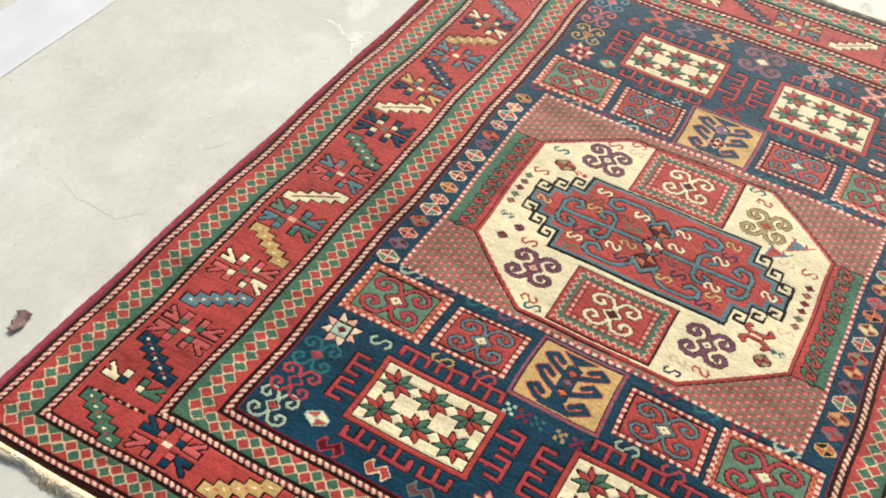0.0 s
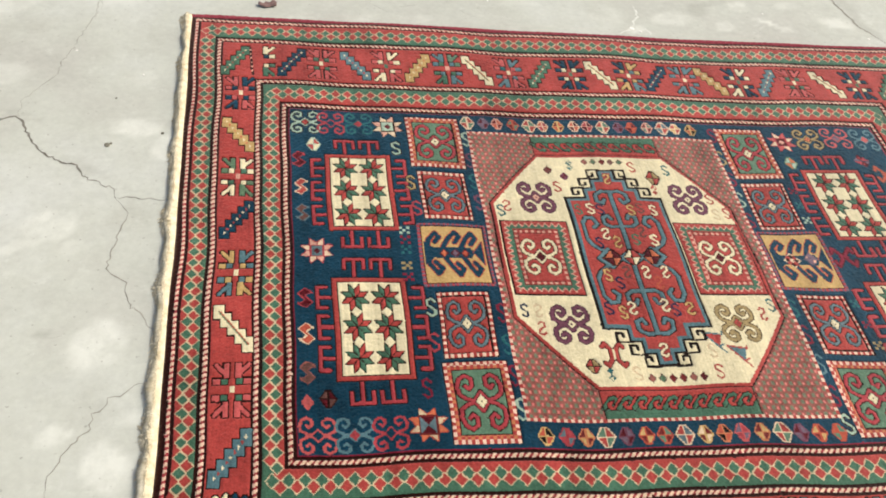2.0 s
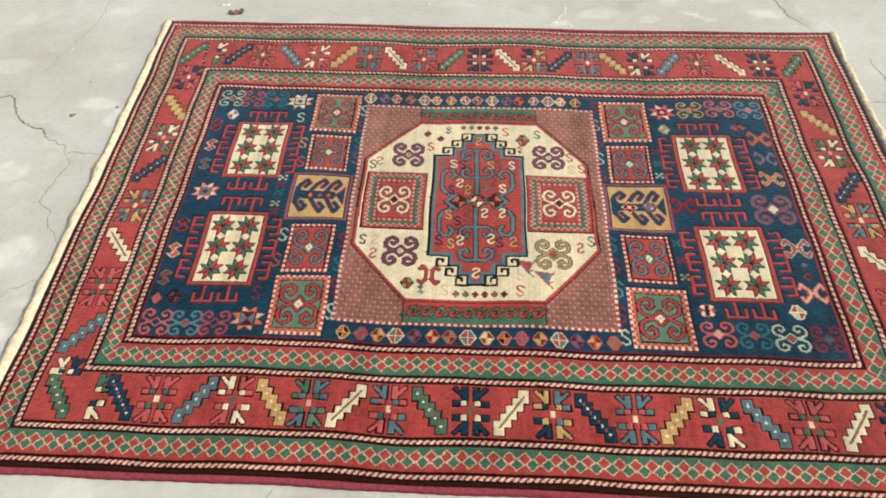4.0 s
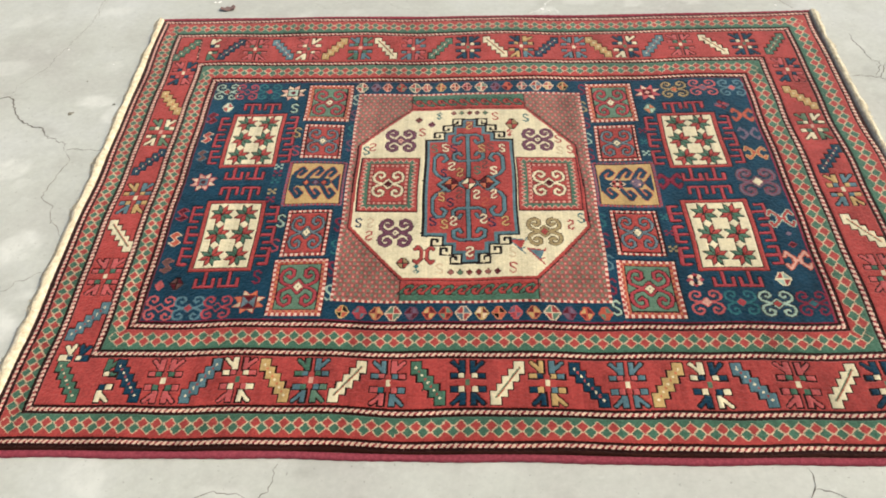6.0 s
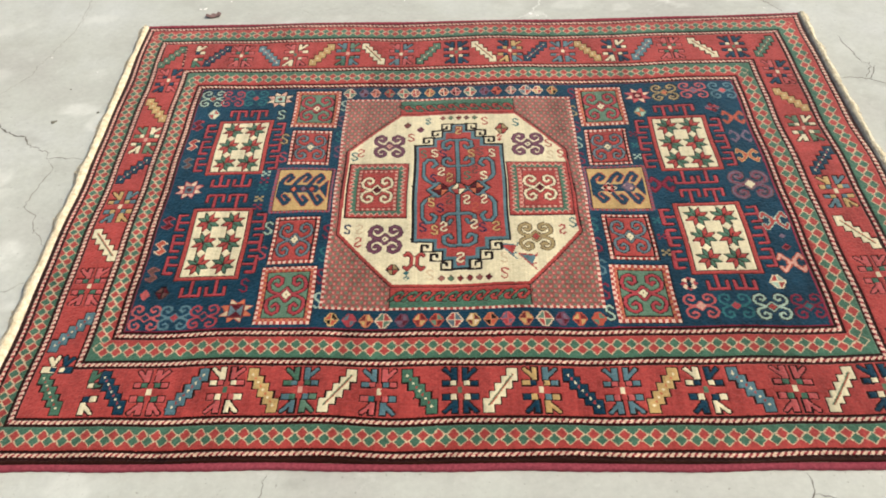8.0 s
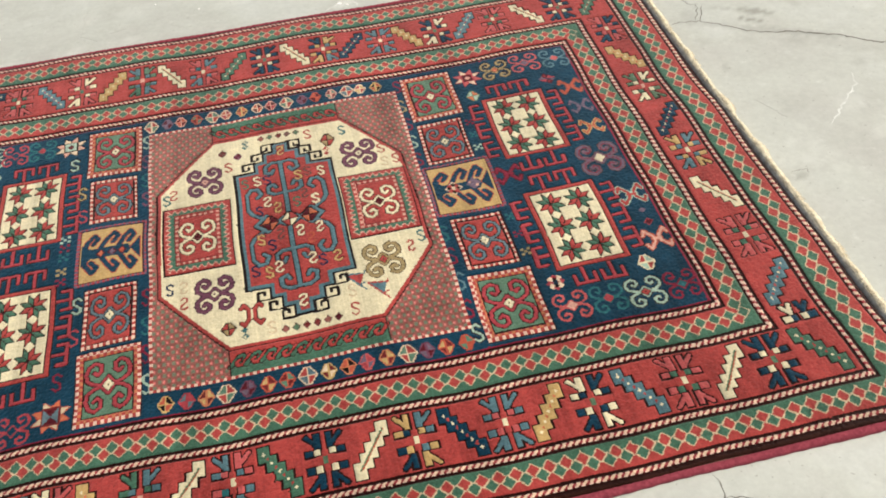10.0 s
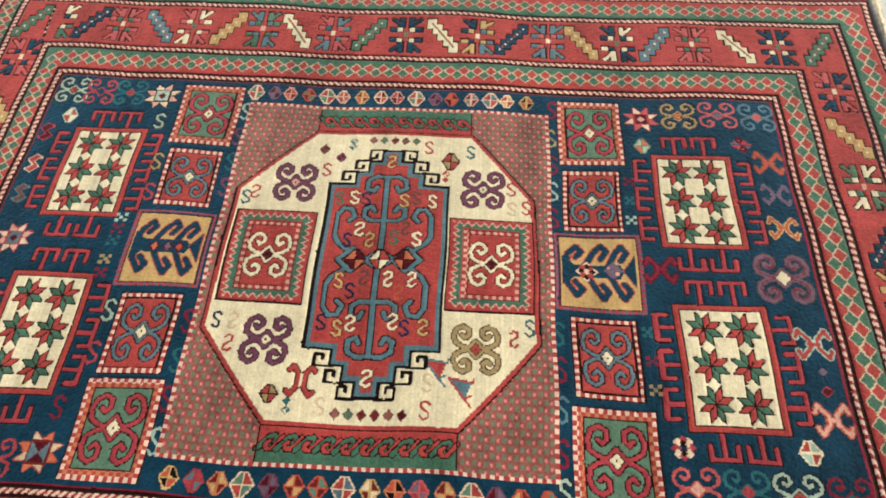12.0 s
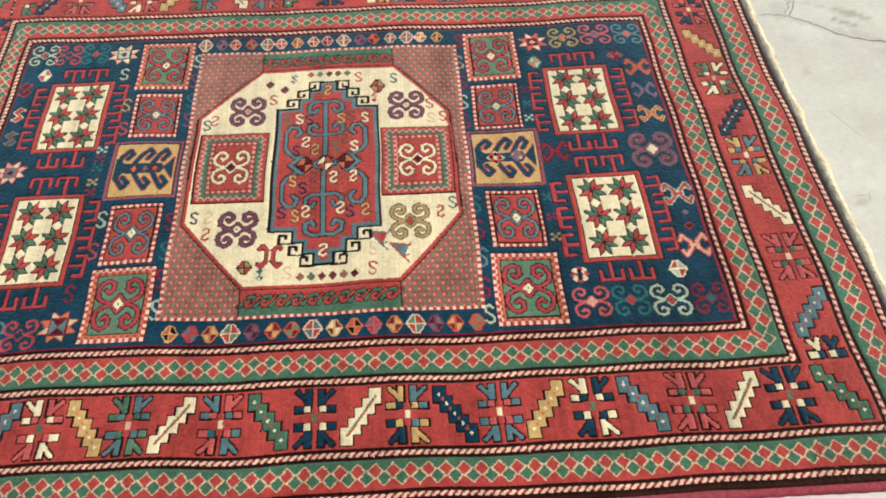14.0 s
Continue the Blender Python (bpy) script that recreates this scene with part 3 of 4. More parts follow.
def hook_box(u0, u1, v0, v1, mirror):
    begin("hook_compartment", FIELD, "mustard square with dark blue hooked bars")
    dotted_frame(u0, v0, u1, v1, 5.5, "lilac", "rose", 1)
    box(u0 + 6, v0 + 6, u1 - 6, v1 - 6, "wine")
    box(u0 + 9, v0 + 9, u1 - 9, v1 - 9, "gold")
    cu, cv, k = (u0 + u1) / 2, (v0 + v1) / 2, (u1 - u0) / 161
    # three hooks above and three below a thick bar, and a wedge at its end
    paths = [
        [(-62, 12), (-57, 42), (-41, 60), (-32, 48), (-43, 34)],
        [(-31, 8), (-10, 46), (6, 63), (15, 50), (3, 32)],
        [(13, 8), (30, 45), (43, 62), (52, 47), (40, 28)],
        [(-62, -4), (-59, -30), (-43, -56), (-32, -41), (-46, -24)],
        [(-24, -8), (-7, -40), (6, -61), (15, -44), (4, -29)],
        [(19, -8), (33, -39), (44, -60), (55, -43), (44, -26)],
    ]
    strokes([[(cu + k * a, cv + b) for a, b in path] for path in paths], 11.5, "blue", "coral", 1.8)
    fill([(cu + k * a, cv + b) for a, b in ((-69, 38), (-46, 17), (38, 18), (47, 4), (38, -14), (-46, -12), (-69, -32))], "blue")
    fill([(cu + k * a, cv + b) for a, b in ((66, 38), (66, -32), (44, 5))], "blue", "coral", 1.8)
    begin("rosette_motif", FIELD)
    if mirror:
        lozenge(cu - 24 * k, cv + 1, 21, 24, "cream")
        for n in range(8):
            lozenge(cu - 24 * k + 10 * math.cos(n * math.pi / 4), cv + 1 + 12 * math.sin(n * math.pi / 4), 7, 8, "black" if n % 2 == 0 else "red")
        lozenge(cu - 24 * k, cv + 1, 4, 5, "cream")
        lozenge(cu + 25 * k, cv + 6, 18, 21, "lilac")
        box(cu + 25 * k - 11, cv + 9, cu + 25 * k - 5, cv + 15, "blush")
        box(cu + 25 * k + 5, cv - 5, cu + 25 * k + 11, cv + 1, "blush")
    else:
        for a, tint in ((-24, "orange"), (2, "lilac"), (25, "coral")):
            lozenge(cu + a * k, cv + 1, 11, 13, "wine")
            lozenge(cu + a * k, cv + 1, 7, 9, tint)


def star(u, v, ru, rv, one, two, edge):
    for k in range(8):
        a = (k + 0.5) * math.pi / 4
        spots = ((0.04, 0.0), (0.6, -0.36), (1.08, 0.0), (0.6, 0.36))
        fill([(u + d * ru * math.cos(a + t), v + d * rv * math.sin(a + t)) for d, t in spots], one if (k // 2) % 2 else two, edge, 2.3)


def hook_line(u, v, du, dv, stem=45.0, bar=23.0, tick=17.0):
    """A T-shaped hook that leaves (u, v) in the direction (du, dv)."""
    a, b = u + du * stem, v + dv * stem
    nu, nv = -dv, du
    arm = [(a - nu * bar - du * tick, b - nv * bar - dv * tick), (a - nu * bar, b - nv * bar), (a + nu * bar, b + nv * bar), (a + nu * bar - du * tick, b + nv * bar - dv * tick)]
    return [[(u, v), (a, b)], arm]


def star_panel(u0, u1, v0, v1):
    begin("star_panel", FIELD, "ivory panel with six stars and red hooks around it")
    cu, cv = (u0 + u1) / 2, (v0 + v1) / 2
    lines = []
    for s in (-1, 1):
        lines += hook_line(cu + s * 30, v1 + 6, 0, 1, 56, 22, 24) + hook_line(cu + s * 30, v0 - 6, 0, -1, 56, 22, 24)
        for k in (-1, 0, 1):
            lines += hook_line(u0 - 6, cv + k * 76, -1, 0, 40, 27, 19) if s < 0 else hook_line(u1 + 6, cv + k * 76, 1, 0, 41, 27, 19)
    strokes(lines, 7.6, "rose", "dark", 2.6)
    box(u0 - 14, v0 - 14, u1 + 14, v1 + 14, "dark")
    box(u0 - 12, v0 - 12, u1 + 12, v1 + 12, "red")
    box(u0 - 2, v0 - 2, u1 + 2, v1 + 2, "dark")
    box(u0, v0, u1, v1, "ivory")
    panel = current
    for k in (-1, 0, 1):
        for s in (-1, 1):
            begin("star", panel)
            star(cu + s * 32, cv + k * 75, 28, 34, "green", "red", "dark")


def ess(u, v, tint, edge=None, ru=9.0, rv=17.0, part="ess_motif", parent=None, width=5.0, turn=1):
    """A small hooked letter shape; turn -1 turns it over."""
    begin(part, FIELD if parent is None else parent)
    pts = [(0.9, 0.65), (0.2, 1.0), (-0.8, 0.8), (-0.8, 0.3), (0.8, -0.3), (0.8, -0.8), (-0.2, -1.0), (-0.9, -0.65)]
    stroke([(u + turn * a * ru, v + b * rv) for a, b in pts], width, tint, edge, 2.2)


def serpent(u, v, tint, edge):
    """Two small diamonds joined by a slanting bar."""
    begin("serpent_motif", FIELD)
    upper = [(-14, 11), (-1, 24), (13, 16), (4, 11), (-2, 5)]
    for grow, colour in ((2.5, edge), (0, tint)):
        for way in (1, -1):
            pts = [(u + way * a, v + way * b) for a, b in upper]
            fill(pts, colour, colour, max(grow, 0.3))
        stroke([(u - 10, v + 10), (u + 10, v - 10)], 4.6 + 2 * grow, colour)
    stroke([(u + 10, v + 18), (u + 15, v + 13)], 3.0, edge)
    stroke([(u - 10, v - 18), (u - 15, v - 13)], 3.0, edge)


def gem(u, v, r, tints, edge="dark", parent=None, rv=None):
    """A small diamond cut into four colours."""
    begin("diamond_motif", FIELD if parent is None else parent)
    rv = rv or r
    if r <= 11:
        lozenge(u, v, r + 2.4, rv + 2.4, edge)
    else:
        # tips cut off above and below, a thin rim, and a thin upright and level line
        fill([(u + a * (r + 2.6), v + b * (rv + 2.4)) for a, b in ((-1, 0.0), (-0.3, 1), (0.3, 1), (1, 0.0), (0.3, -1), (-0.3, -1))], edge)
    flat = 0.26 if r > 11 else 0.0
    for k, (su, sv) in enumerate(((-1, 1), (1, 1), (-1, -1), (1, -1))):
        fill([(u, v), (u + su * r, v), (u + su * r * flat, v + sv * rv * 0.95), (u, v + sv * rv * 0.95)], tints[(k in (1, 2)) % len(tints)])
    if r > 11:
        stroke([(u - r * 0.9, v), (u + r * 0.9, v)], 3.0, edge)
        stroke([(u, v - rv * 0.9), (u, v + rv * 0.9)], 3.0, edge)


def dots(u, v, tint, gap=8.0):
    begin("quincunx_motif", FIELD)
    for a, b in ((-gap, gap), (gap, gap), (-gap, -gap), (gap, -gap), (0, 0)):
        box(u + a - 3.6, v + b - 3.6, u + a + 3.6, v + b + 3.6, tint)


def cross(u, v, tint, edge, r=24.0, width=7.0):
    begin("cross_motif", FIELD)
    lines = [[(u + s * r, v + r * 0.5), (u + s * r * 0.8, v + r), (u + s * r * 0.25, v + r * 0.3), (u + s * r * 0.25, v - r * 0.3), (u + s * r * 0.8, v - r), (u + s * r, v - r * 0.5)] for s in (-1, 1)]
    strokes(lines + [[(u - r * 0.3, v), (u + r * 0.3, v)]], width, tint, edge, 2.6)


def field_star(u, v, tints, heart, r=30.0, quartered=False, edge="dark"):
    begin("star_motif", FIELD)
    for k in range(8):
        a = k * math.pi / 4 + math.pi / 8
        fill([(u, v), (u + r * 0.62 * math.cos(a - 0.39), v + r * 0.62 * math.sin(a - 0.39)), (u + r * 1.08 * math.cos(a), v + r * 1.08 * math.sin(a)), (u + r * 0.62 * math.cos(a + 0.39), v + r * 0.62 * math.sin(a + 0.39))], tints[k % len(tints)], edge, 2.0)
    if quartered:
        a, b = r * 0.52, r * 0.62
        box(u - a, v - b, u + a, v + b, "rust")
        a, b = a - 3.5, b - 3.5
        for n, (p, q) in enumerate((((-a, b), (a, b)), ((a, b), (a, -b)), ((a, -b), (-a, -b)), ((-a, -b), (-a, b)))):
            fill([(u, v), (u + p[0], v + p[1]), (u + q[0], v + q[1])], heart[n % 2])
        return
    box(u - r * 0.46, v - r * 0.5, u + r * 0.46, v + r * 0.5, edge)
    box(u - r * 0.37, v - r * 0.42, u + r * 0.37, v + r * 0.42, heart[0])
    lozenge(u, v, r * 0.24, r * 0.26, heart[1])


def curl(u, v, tint, heart, ru=33.0, rv=34.0, edge=None):
    begin("curl_motif", FIELD)
    horns(u, v, ru, rv, tint, edge, heart, 5.5)


# ---- the field ----
for u0, u1, v0, v1 in ((-677, -544, 84, 304), (-677, -544, -309, -77), (548, 685, 75, 294), (554, 692, -308, -79)):
    star_panel(u0, u1, v0, v1)
for u0, u1, v0, v1, kind in ((-478, -345, 281, 461, "green"), (-466, -353, 108, 260, "red"), (-467, -354, -271, -106, "red"), (-474, -342, -470, -284, "green"),
                             (350, 481, 275, 457, "green"), (355, 468, 99, 255, "red"), (360, 473, -267, -106, "red"), (353, 488, -468, -287, "green")):
    small_box(u0, u1, v0, v1, kind)
hook_box(-490, -330, -89, 90, False)
hook_box(333, 495, -91, 90, True)

curl(-732, 429, "mint", "red", 35, 38, edge="dark")
curl(-668, 428, "rose", "blue", 33, 38)
curl(-599, 430, "teal", "rose", 34, 38)
field_star(-526, 422, ("cream", "blush"), ("mint", "wine"), 38)
gem(-715, 350, 16, ("ivory", "red"), "mint", rv=20)
for u, v, tint, edge in ((-513, 342, "mint", "dark"), (-486, 222, "olive", "dark"), (-482, 138, "rose", None), (-483, -143, "mint", "dark"), (-485, -232, "rose", None), (-512, -343, "maroon", None)):
    ess(u, v, tint, edge, 10, 22)
for u, v, tint, edge in ((-753, 300, "wine", "rose"), (-749, 209, "red", "cream"), (-747, 126, "mole", "slate"), (-748, -119, "wine", "rose"), (-749, -210, "coral", "cream"), (-749, -302, "mole", "brown")):
    serpent(u, v, tint, edge)
field_star(-721, 12, ("blush", "cream"), ("slate", "wine"), 34, edge="rose")
for u, v, tint in ((-520, 70, "mint"), (-520, 43, "maroon"), (-520, 14, "teal"), (-521, -31, "olive"), (-521, -62, "maroon")):
    dots(u, v, tint)
gem(-750, -369, 10.5, ("pink",), "pink", rv=16)
gem(-709, -360, 16, ("mole", "wine"), "dark", rv=18)
curl(-733, -440, "pink", "blue", 35, 38)
curl(-663, -440, "sky", "rose", 35, 38)
curl(-594, -441, "rose", "blue", 33, 36)
field_star(-520, -427, ("straw", "orange"), ("wine", "slate"), 36, True, "coral")

field_star(527, 412, ("cream", "pink"), ("wine", "blush"), 34, edge="rose")
curl(606, 423, "olive", "orange", 35, 38, edge="dark")
curl(689, 427, "pink", "lilac", 38, 38)
curl(771, 426, "sky", "pink", 35, 39)
gem(521, 331, 16, ("mint", "orange"), "sage", rv=20)
gem(725, 342, 24, ("lilac", "rose"), "blue", rv=16)
lozenge(722, 354, 10, 12, "wine")
lozenge(729, 330, 10, 12, "wine")
lozenge(722, 354, 3, 4, "rose")
lozenge(729, 330, 3, 4, "rose")
cross(774, 295, "coral", "mole", 27)
cross(774, 208, "lilac", None, 25)
cross(770, 121, "coral", "gold", 25, 5.0)
for u, v, tint in ((483, 228, "maroon"), (482, 177, "teal"), (481, 127, "mint"), (487, -130, "teal"), (488, -188, "maroon"), (489, -244, "olive")):
    dots(u + 4, v, tint, 7.0)
cross(527, 9, "maroon", "wine", 27)
begin("curl_motif", FIELD)
horns(749, -3, 46, 54, "lilac", "mole", "ivory", 9.0)
horns(749, -3, 43, 50, "maroon", None, "ivory", 2.6)
cross(772, -145, "red", "mint", 28)
gem(776, -200, 9, ("lilac",), "blue")
gem(777, -238, 9, ("wine",), "rose")
cross(776, -290, "blush", "coral", 27, 6.0)
gem(727, -349, 17, ("red", "mint"), "ivory", rv=20)
begin("rosette_motif", FIELD)
for k in range(8):
    a = k * math.pi / 4
    lozenge(528 + 12 * math.cos(a), -350 + 14 * math.sin(a), 8, 9, "cream" if k % 2 else "rose")
lozenge(528, -341, 6, 7, "black")
lozenge(528, -359, 6, 7, "black")
curl(540, -421, "pink", "blush", 35, 37)
curl(617, -423, "teal", "rose", 34, 37)
curl(695, -424, "mint", "red", 36, 38, edge="dark")
curl(773, -424, "maroon", "teal", 33, 36)

for v, left, right in ((385, "mint", "olive"), (309, "plum", "maroon"), (236, "teal", "mint"), (166, "plum", "maroon")):
    ess(-331, v, left, None, 9, 24)
    ess(334, v - 38, right, None, 9, 24)
ess(337, 431, "maroon", None, 9, 24)
for v, left, right in ((-161, "maroon", "teal"), (-243, "teal", "maroon"), (-319, "maroon", "sky"), (-397, "mint", "maroon")):
    ess(-331, v, left, None, 9, 24)
    ess(336, v + 15 if v > -200 else v + 24, right, None, 9, 24)
ess(337, -438, "mint", "dark", 9, 22)

# two rows of small cut diamonds, unevenly spaced as they were tied
GEMS = (("fern", "red"), ("wine", "lilac"), ("rust", "coral"), ("fern", "rust"), ("red", "fern"), ("coral", "rose"), ("rust", "coral"), ("coral", "wine"), ("rose", "wine"),
        ("red", "fern"), ("wine", "plum"), ("coral", "wine"), ("rust", "fern"), ("red", "slate"), ("red", "gold"), ("black", "coral"))
UP_RIM = ("cream", "lilac", "blush", "coral", "cream", "cream", "gold", "cream", "blush", "cream", "lilac", "coral", "blush", "cream", "cream", "gold")
LOW = (("coral", "black"), ("slate", "rose"), ("rust", "gold"), ("fern", "red"), ("wine", "lilac"), ("gold", "rust"), ("rust", "fern"), ("red", "slate"), ("cream", "rust"), ("coral", "black"),
       ("lilac", "rose"), ("rust", "gold"), ("fern", "red"), ("wine", "lilac"), ("gold", "rust"), ("coral", "fern"))
LOW_RIM = ("gold", "rose", "tan", "cream", "plum", "coral", "coral", "cream", "gold", "tan", "pink", "tan", "cream", "plum", "coral", "coral")
big_up, big_low = (0, 4, 9, 13), (3, 7, 12)
for k in range(16):
    at = -318 + k * 40.0 + 2.5 * math.sin(k * 2.1)
    gem(at, 446, 18 if k in big_up else 14.5, GEMS[k], "cream" if k in big_up else UP_RIM[k], rv=21 if k in big_up else 18)
    at = -292 + k * 40.1 + 1.5 * math.sin(k * 1.7)
    gem(at, -455, 18 if k in big_low else 15, LOW[k], "cream" if k in big_low else LOW_RIM[k], rv=21 if k in big_low else 18)

# ---- the medallion ----
MEDALLION = begin("medallion_square", -1, "square medallion with dotted brown corners")
win = window(-322, -424, 328, 414)
u, v = field(win)
paint(win, (u > -322) & (u < 328) & (v > -424) & (v < 414), "brown")
iu, iv = np.floor(u / KNOT).astype(int), np.floor(v / KNOT).astype(int)
inner_square = (u > -322) & (u < 328) & (v > -424) & (v < 414)
row, high = iv // 6, iv % 6
col = (iu + 4 * (row % 2)) % 8
paint(win, inner_square & (col < 3) & (high < 4), "moss")
paint(win, inner_square & (col > 3) & (col < 6) & (high < 3), "punch")
paint(win, inner_square & (col == 4) & (high == 1), "blush")
dotted_frame(-325, -424, 331, 415, 7.4, "shell", "red", 1, 8.6)
box(-306, -172, -300, 158, "red")
box(295, -174, 301, 162, "red")
for way, v0, v1 in ((-1, 337, 404), (1, -415, -348)):
    begin("wave_band", MEDALLION, "red and green band of running hooks")
    foot = v1 - 32 if way < 0 else v0 + 32
    box(-161, v0, 165, v1, "red")
    box(-161, min(foot, v1 if way < 0 else v0), 165, max(foot, v1 if way < 0 else v0), "green")
    for k in range(10):
        c = -144 + k * 32.0
        run = lambda pts: [(c + a, foot + way * b) for a, b in pts]
        stroke(run([(-19, -9), (-8, 3), (2, 14), (10, 15), (14, 8), (9, 1)]), 8.0, "green", "dark", 2.4)
        stroke(run([(23, 14), (14, 2), (5, -9), (-3, -8), (-5, 0), (1, 5)]), 6.5, "red", "dark", 2.0)
        lozenge(c + 7, foot + way * 8, 3, 4, "wine")
    box(-164, v0, -161, v1, "dark")
    box(165, v0, 168, v1, "dark")
OCTAGON = begin("octagon", MEDALLION, "ivory octagon")
OCT = [(-162, 337), (170, 337), (297, 166), (303, -174), (168, -348), (-162, -348), (-305, -172), (-304, 168)]
fill(OCT, "red", "dark", 3.0)
fill([(a * 0.976, b * 0.98) for a, b in OCT], "ivory")


def side_box(u0, u1, v0, v1):
    begin("side_compartment", OCTAGON, "red square with ivory horns and a green zigzag frame")
    box(u0 - 3, v0 - 3, u1 + 3, v1 + 3, "dark")
    box(u0, v0, u1, v1, "red")
    win = window(u0, v0, u1, v1)
    u, v = field(win)
    d = np.minimum(np.minimum(u - u0, u1 - u), np.minimum(v - v0, v1 - v))
    along = np.where(np.minimum(u - u0, u1 - u) < np.minimum(v - v0, v1 - v), v + 0 * u, u + 0 * v)
    zig = 6 + np.abs(np.mod(along, 16) - 8) * 1.4
    ok = (d >= 0)
    paint(win, ok & (d > zig) & (d < 24), "green")
    paint(win, ok & (np.abs(d - zig) < 2.2), "blush")
    dotted_frame(u0 + 25, v0 + 25, u1 - 25, v1 - 25, 6, "rust", "rust")
    dotted_frame(u0 + 27, v0 + 27, u1 - 27, v1 - 27, 7.6, "blush", "red")
    box(u0 + 35, v0 + 35, u1 - 35, v1 - 35, "rust")
    box(u0 + 37, v0 + 37, u1 - 37, v1 - 37, "red")
    horns((u0 + u1) / 2, (v0 + v1) / 2, 40, 52, "ivory", "dark", "wine", 7.0, 2.0)


side_box(-290, -133, -107, 109)
side_box(134, 292, -107, 109)
for u, v, tint, edge, heart in ((-187, 188, "plum", "purple", "blush"), (195, 190, "plum", "purple", "ivory"), (-183, -188, "plum", "purple", "ivory"), (190, -188, "olive", "umber", "red")):
    begin("curl_motif", OCTAGON)
    horns(u, v, 39, 48, tint, edge, heart, 7.4, 2.4)
for u, v, tint, turn in ((-282, 144, "teal", 1), (-265, 159, "red", -1), (-126, 227, "red", 1), (78, 297, "red", 1), (165, 290, "teal", 1), (251, 194, "red", 1), (253, 142, "straw", 1), (281, 147, "red", 1),
                         (-280, -153, "navy", 1), (-250, -153, "straw", -1), (-249, -199, "red", -1), (-68, -310, "straw", 1), (109, -312, "red", 1), (109, -260, "straw", 1), (257, -164, "red", -1), (285, -140, "teal", 1)):
    ess(u, v, tint, None, 8, 17, parent=OCTAGON, width=4.6, turn=turn)
gem(-139, 285, 10, ("mole", "rust"), "mole", OCTAGON, 13)
gem(-101, 263, 10, ("plum", "wine"), "plum", OCTAGON, 13)
for dv, rv in ((9, 9), (-8, 8)):
    gem(-81, 302 + dv, 6, ("ivory", "teal"), "teal", OCTAGON, rv)
for k, tint in enumerate(("brown", "sage", "rust", "mole", "sage")):
    gem(-40 + k * 22.5, 313, 7, (tint,), "mole", OCTAGON, 9)
for k, tint in enumerate(("brown", "sage", "rust", "rust", "brown", "wine")):
    gem(-40 + k * 22.3, -322, 7, (tint,), "mole", OCTAGON, 10)
gem(125, 262, 17, ("red", "olive"), "dark", OCTAGON, 22)
gem(118, 226, 6, ("red", "ivory"), "red", OCTAGON, 9)
gem(118, 210, 4, ("red",), "red", OCTAGON, 5)
gem(-158, -292, 15, ("red", "olive"), "dark", OCTAGON, 16)
gem(-125, -304, 5, ("teal",), "teal", OCTAGON, 6)
gem(-124, -321, 6, ("teal", "ivory"), "teal", OCTAGON, 6)
begin("cross_motif", OCTAGON)
strokes([[(-107 + s * 22, -244), (-107 + s * 16, -236), (-107 + s * 6, -250), (-107 + s * 6, -276), (-107 + s * 17, -292), (-107 + s * 23, -284)] for s in (-1, 1)], 8, "red", "dark", 2.0)
stroke([(-107, -252), (-107, -274)], 4, "ivory")
for a, b, tint, other in ((101, -214, "red", "sky"), (146, -250, "sky", "red")):
    begin("pennant_motif", OCTAGON)
    fill([(a, b), (a + 38, b - 6), (a + 26, b - 42)], tint)
    stroke([(a - 3, b + 2), (a + 38, b - 52)], 4, other)
    stroke([(a - 3, b + 2), (a + 40, b - 5), (a + 42, b + 2)], 4, other)
    stroke([(a + 26, b - 36), (a + 38, b - 30)], 4, other)

CENTRE = begin("centre_panel", OCTAGON, "red stepped panel with a slate-blue anchor figure")
CU = 6.0


def stepped(grow):
    """Outline of the stepped panel, grown by so many millimetres."""
    half = [(18, 280), (18, 250), (43, 250), (43, 219), (67, 219), (67, 187), (118, 187)]
    quarter = [(a + grow, b + grow) for a, b in half]
    up = [(-a, b) for a, b in quarter[::-1]] + quarter
    return [(CU + a, b) for a, b in up] + [(CU + a, -b - 7) for a, b in up[::-1]]


fill(stepped(5.6), "black")
hook_lines = []
for su in (-1, 1):
    for sv in (-1, 1):
        for a, b in ((18, 280), (43, 250), (67, 219)):
            x, y = a + 7, b + 5 if sv > 0 else b + 12
            hook_lines.append([(CU + su * p, sv * q) for p, q in ((x - 8, y), (x + 23, y), (x + 23, y - 23), (x + 9, y - 23), (x + 9, y - 13))])
strokes(hook_lines, 6.2, "black")
fill(stepped(0), "sky")
fill(stepped(-8), "red")
lines = []
for su in (-1, 1):
    for sv in (-1, 1):
        put = lambda pts: [(CU - 4 + su * a, sv * b) for a, b in pts]
        lines.append(put([(0, 20), (0, 208), (22, 210), (38, 200), (40, 178), (26, 170), (20, 182)]))
        lines.append(put([(0, 94), (26, 94), (40, 104), (40, 124), (26, 130), (20, 118)]))
        lines.append(put([(50, 12), (84, 40), (93, 58), (93, 108), (82, 126), (66, 124), (58, 104), (68, 94)]))
        lines.append(put([(0, 20), (26, 0), (52, 26), (78, 0)]))
strokes(lines, 8.6, "sky", "dark", 2.8)
for c, tints in ((-46, ("orange", "wine")), (0, ("ivory", "red")), (46, ("wine", "orange"))):
    gem(CU - 3 + c, 1, 19, tints, "dark", CENTRE, 21)
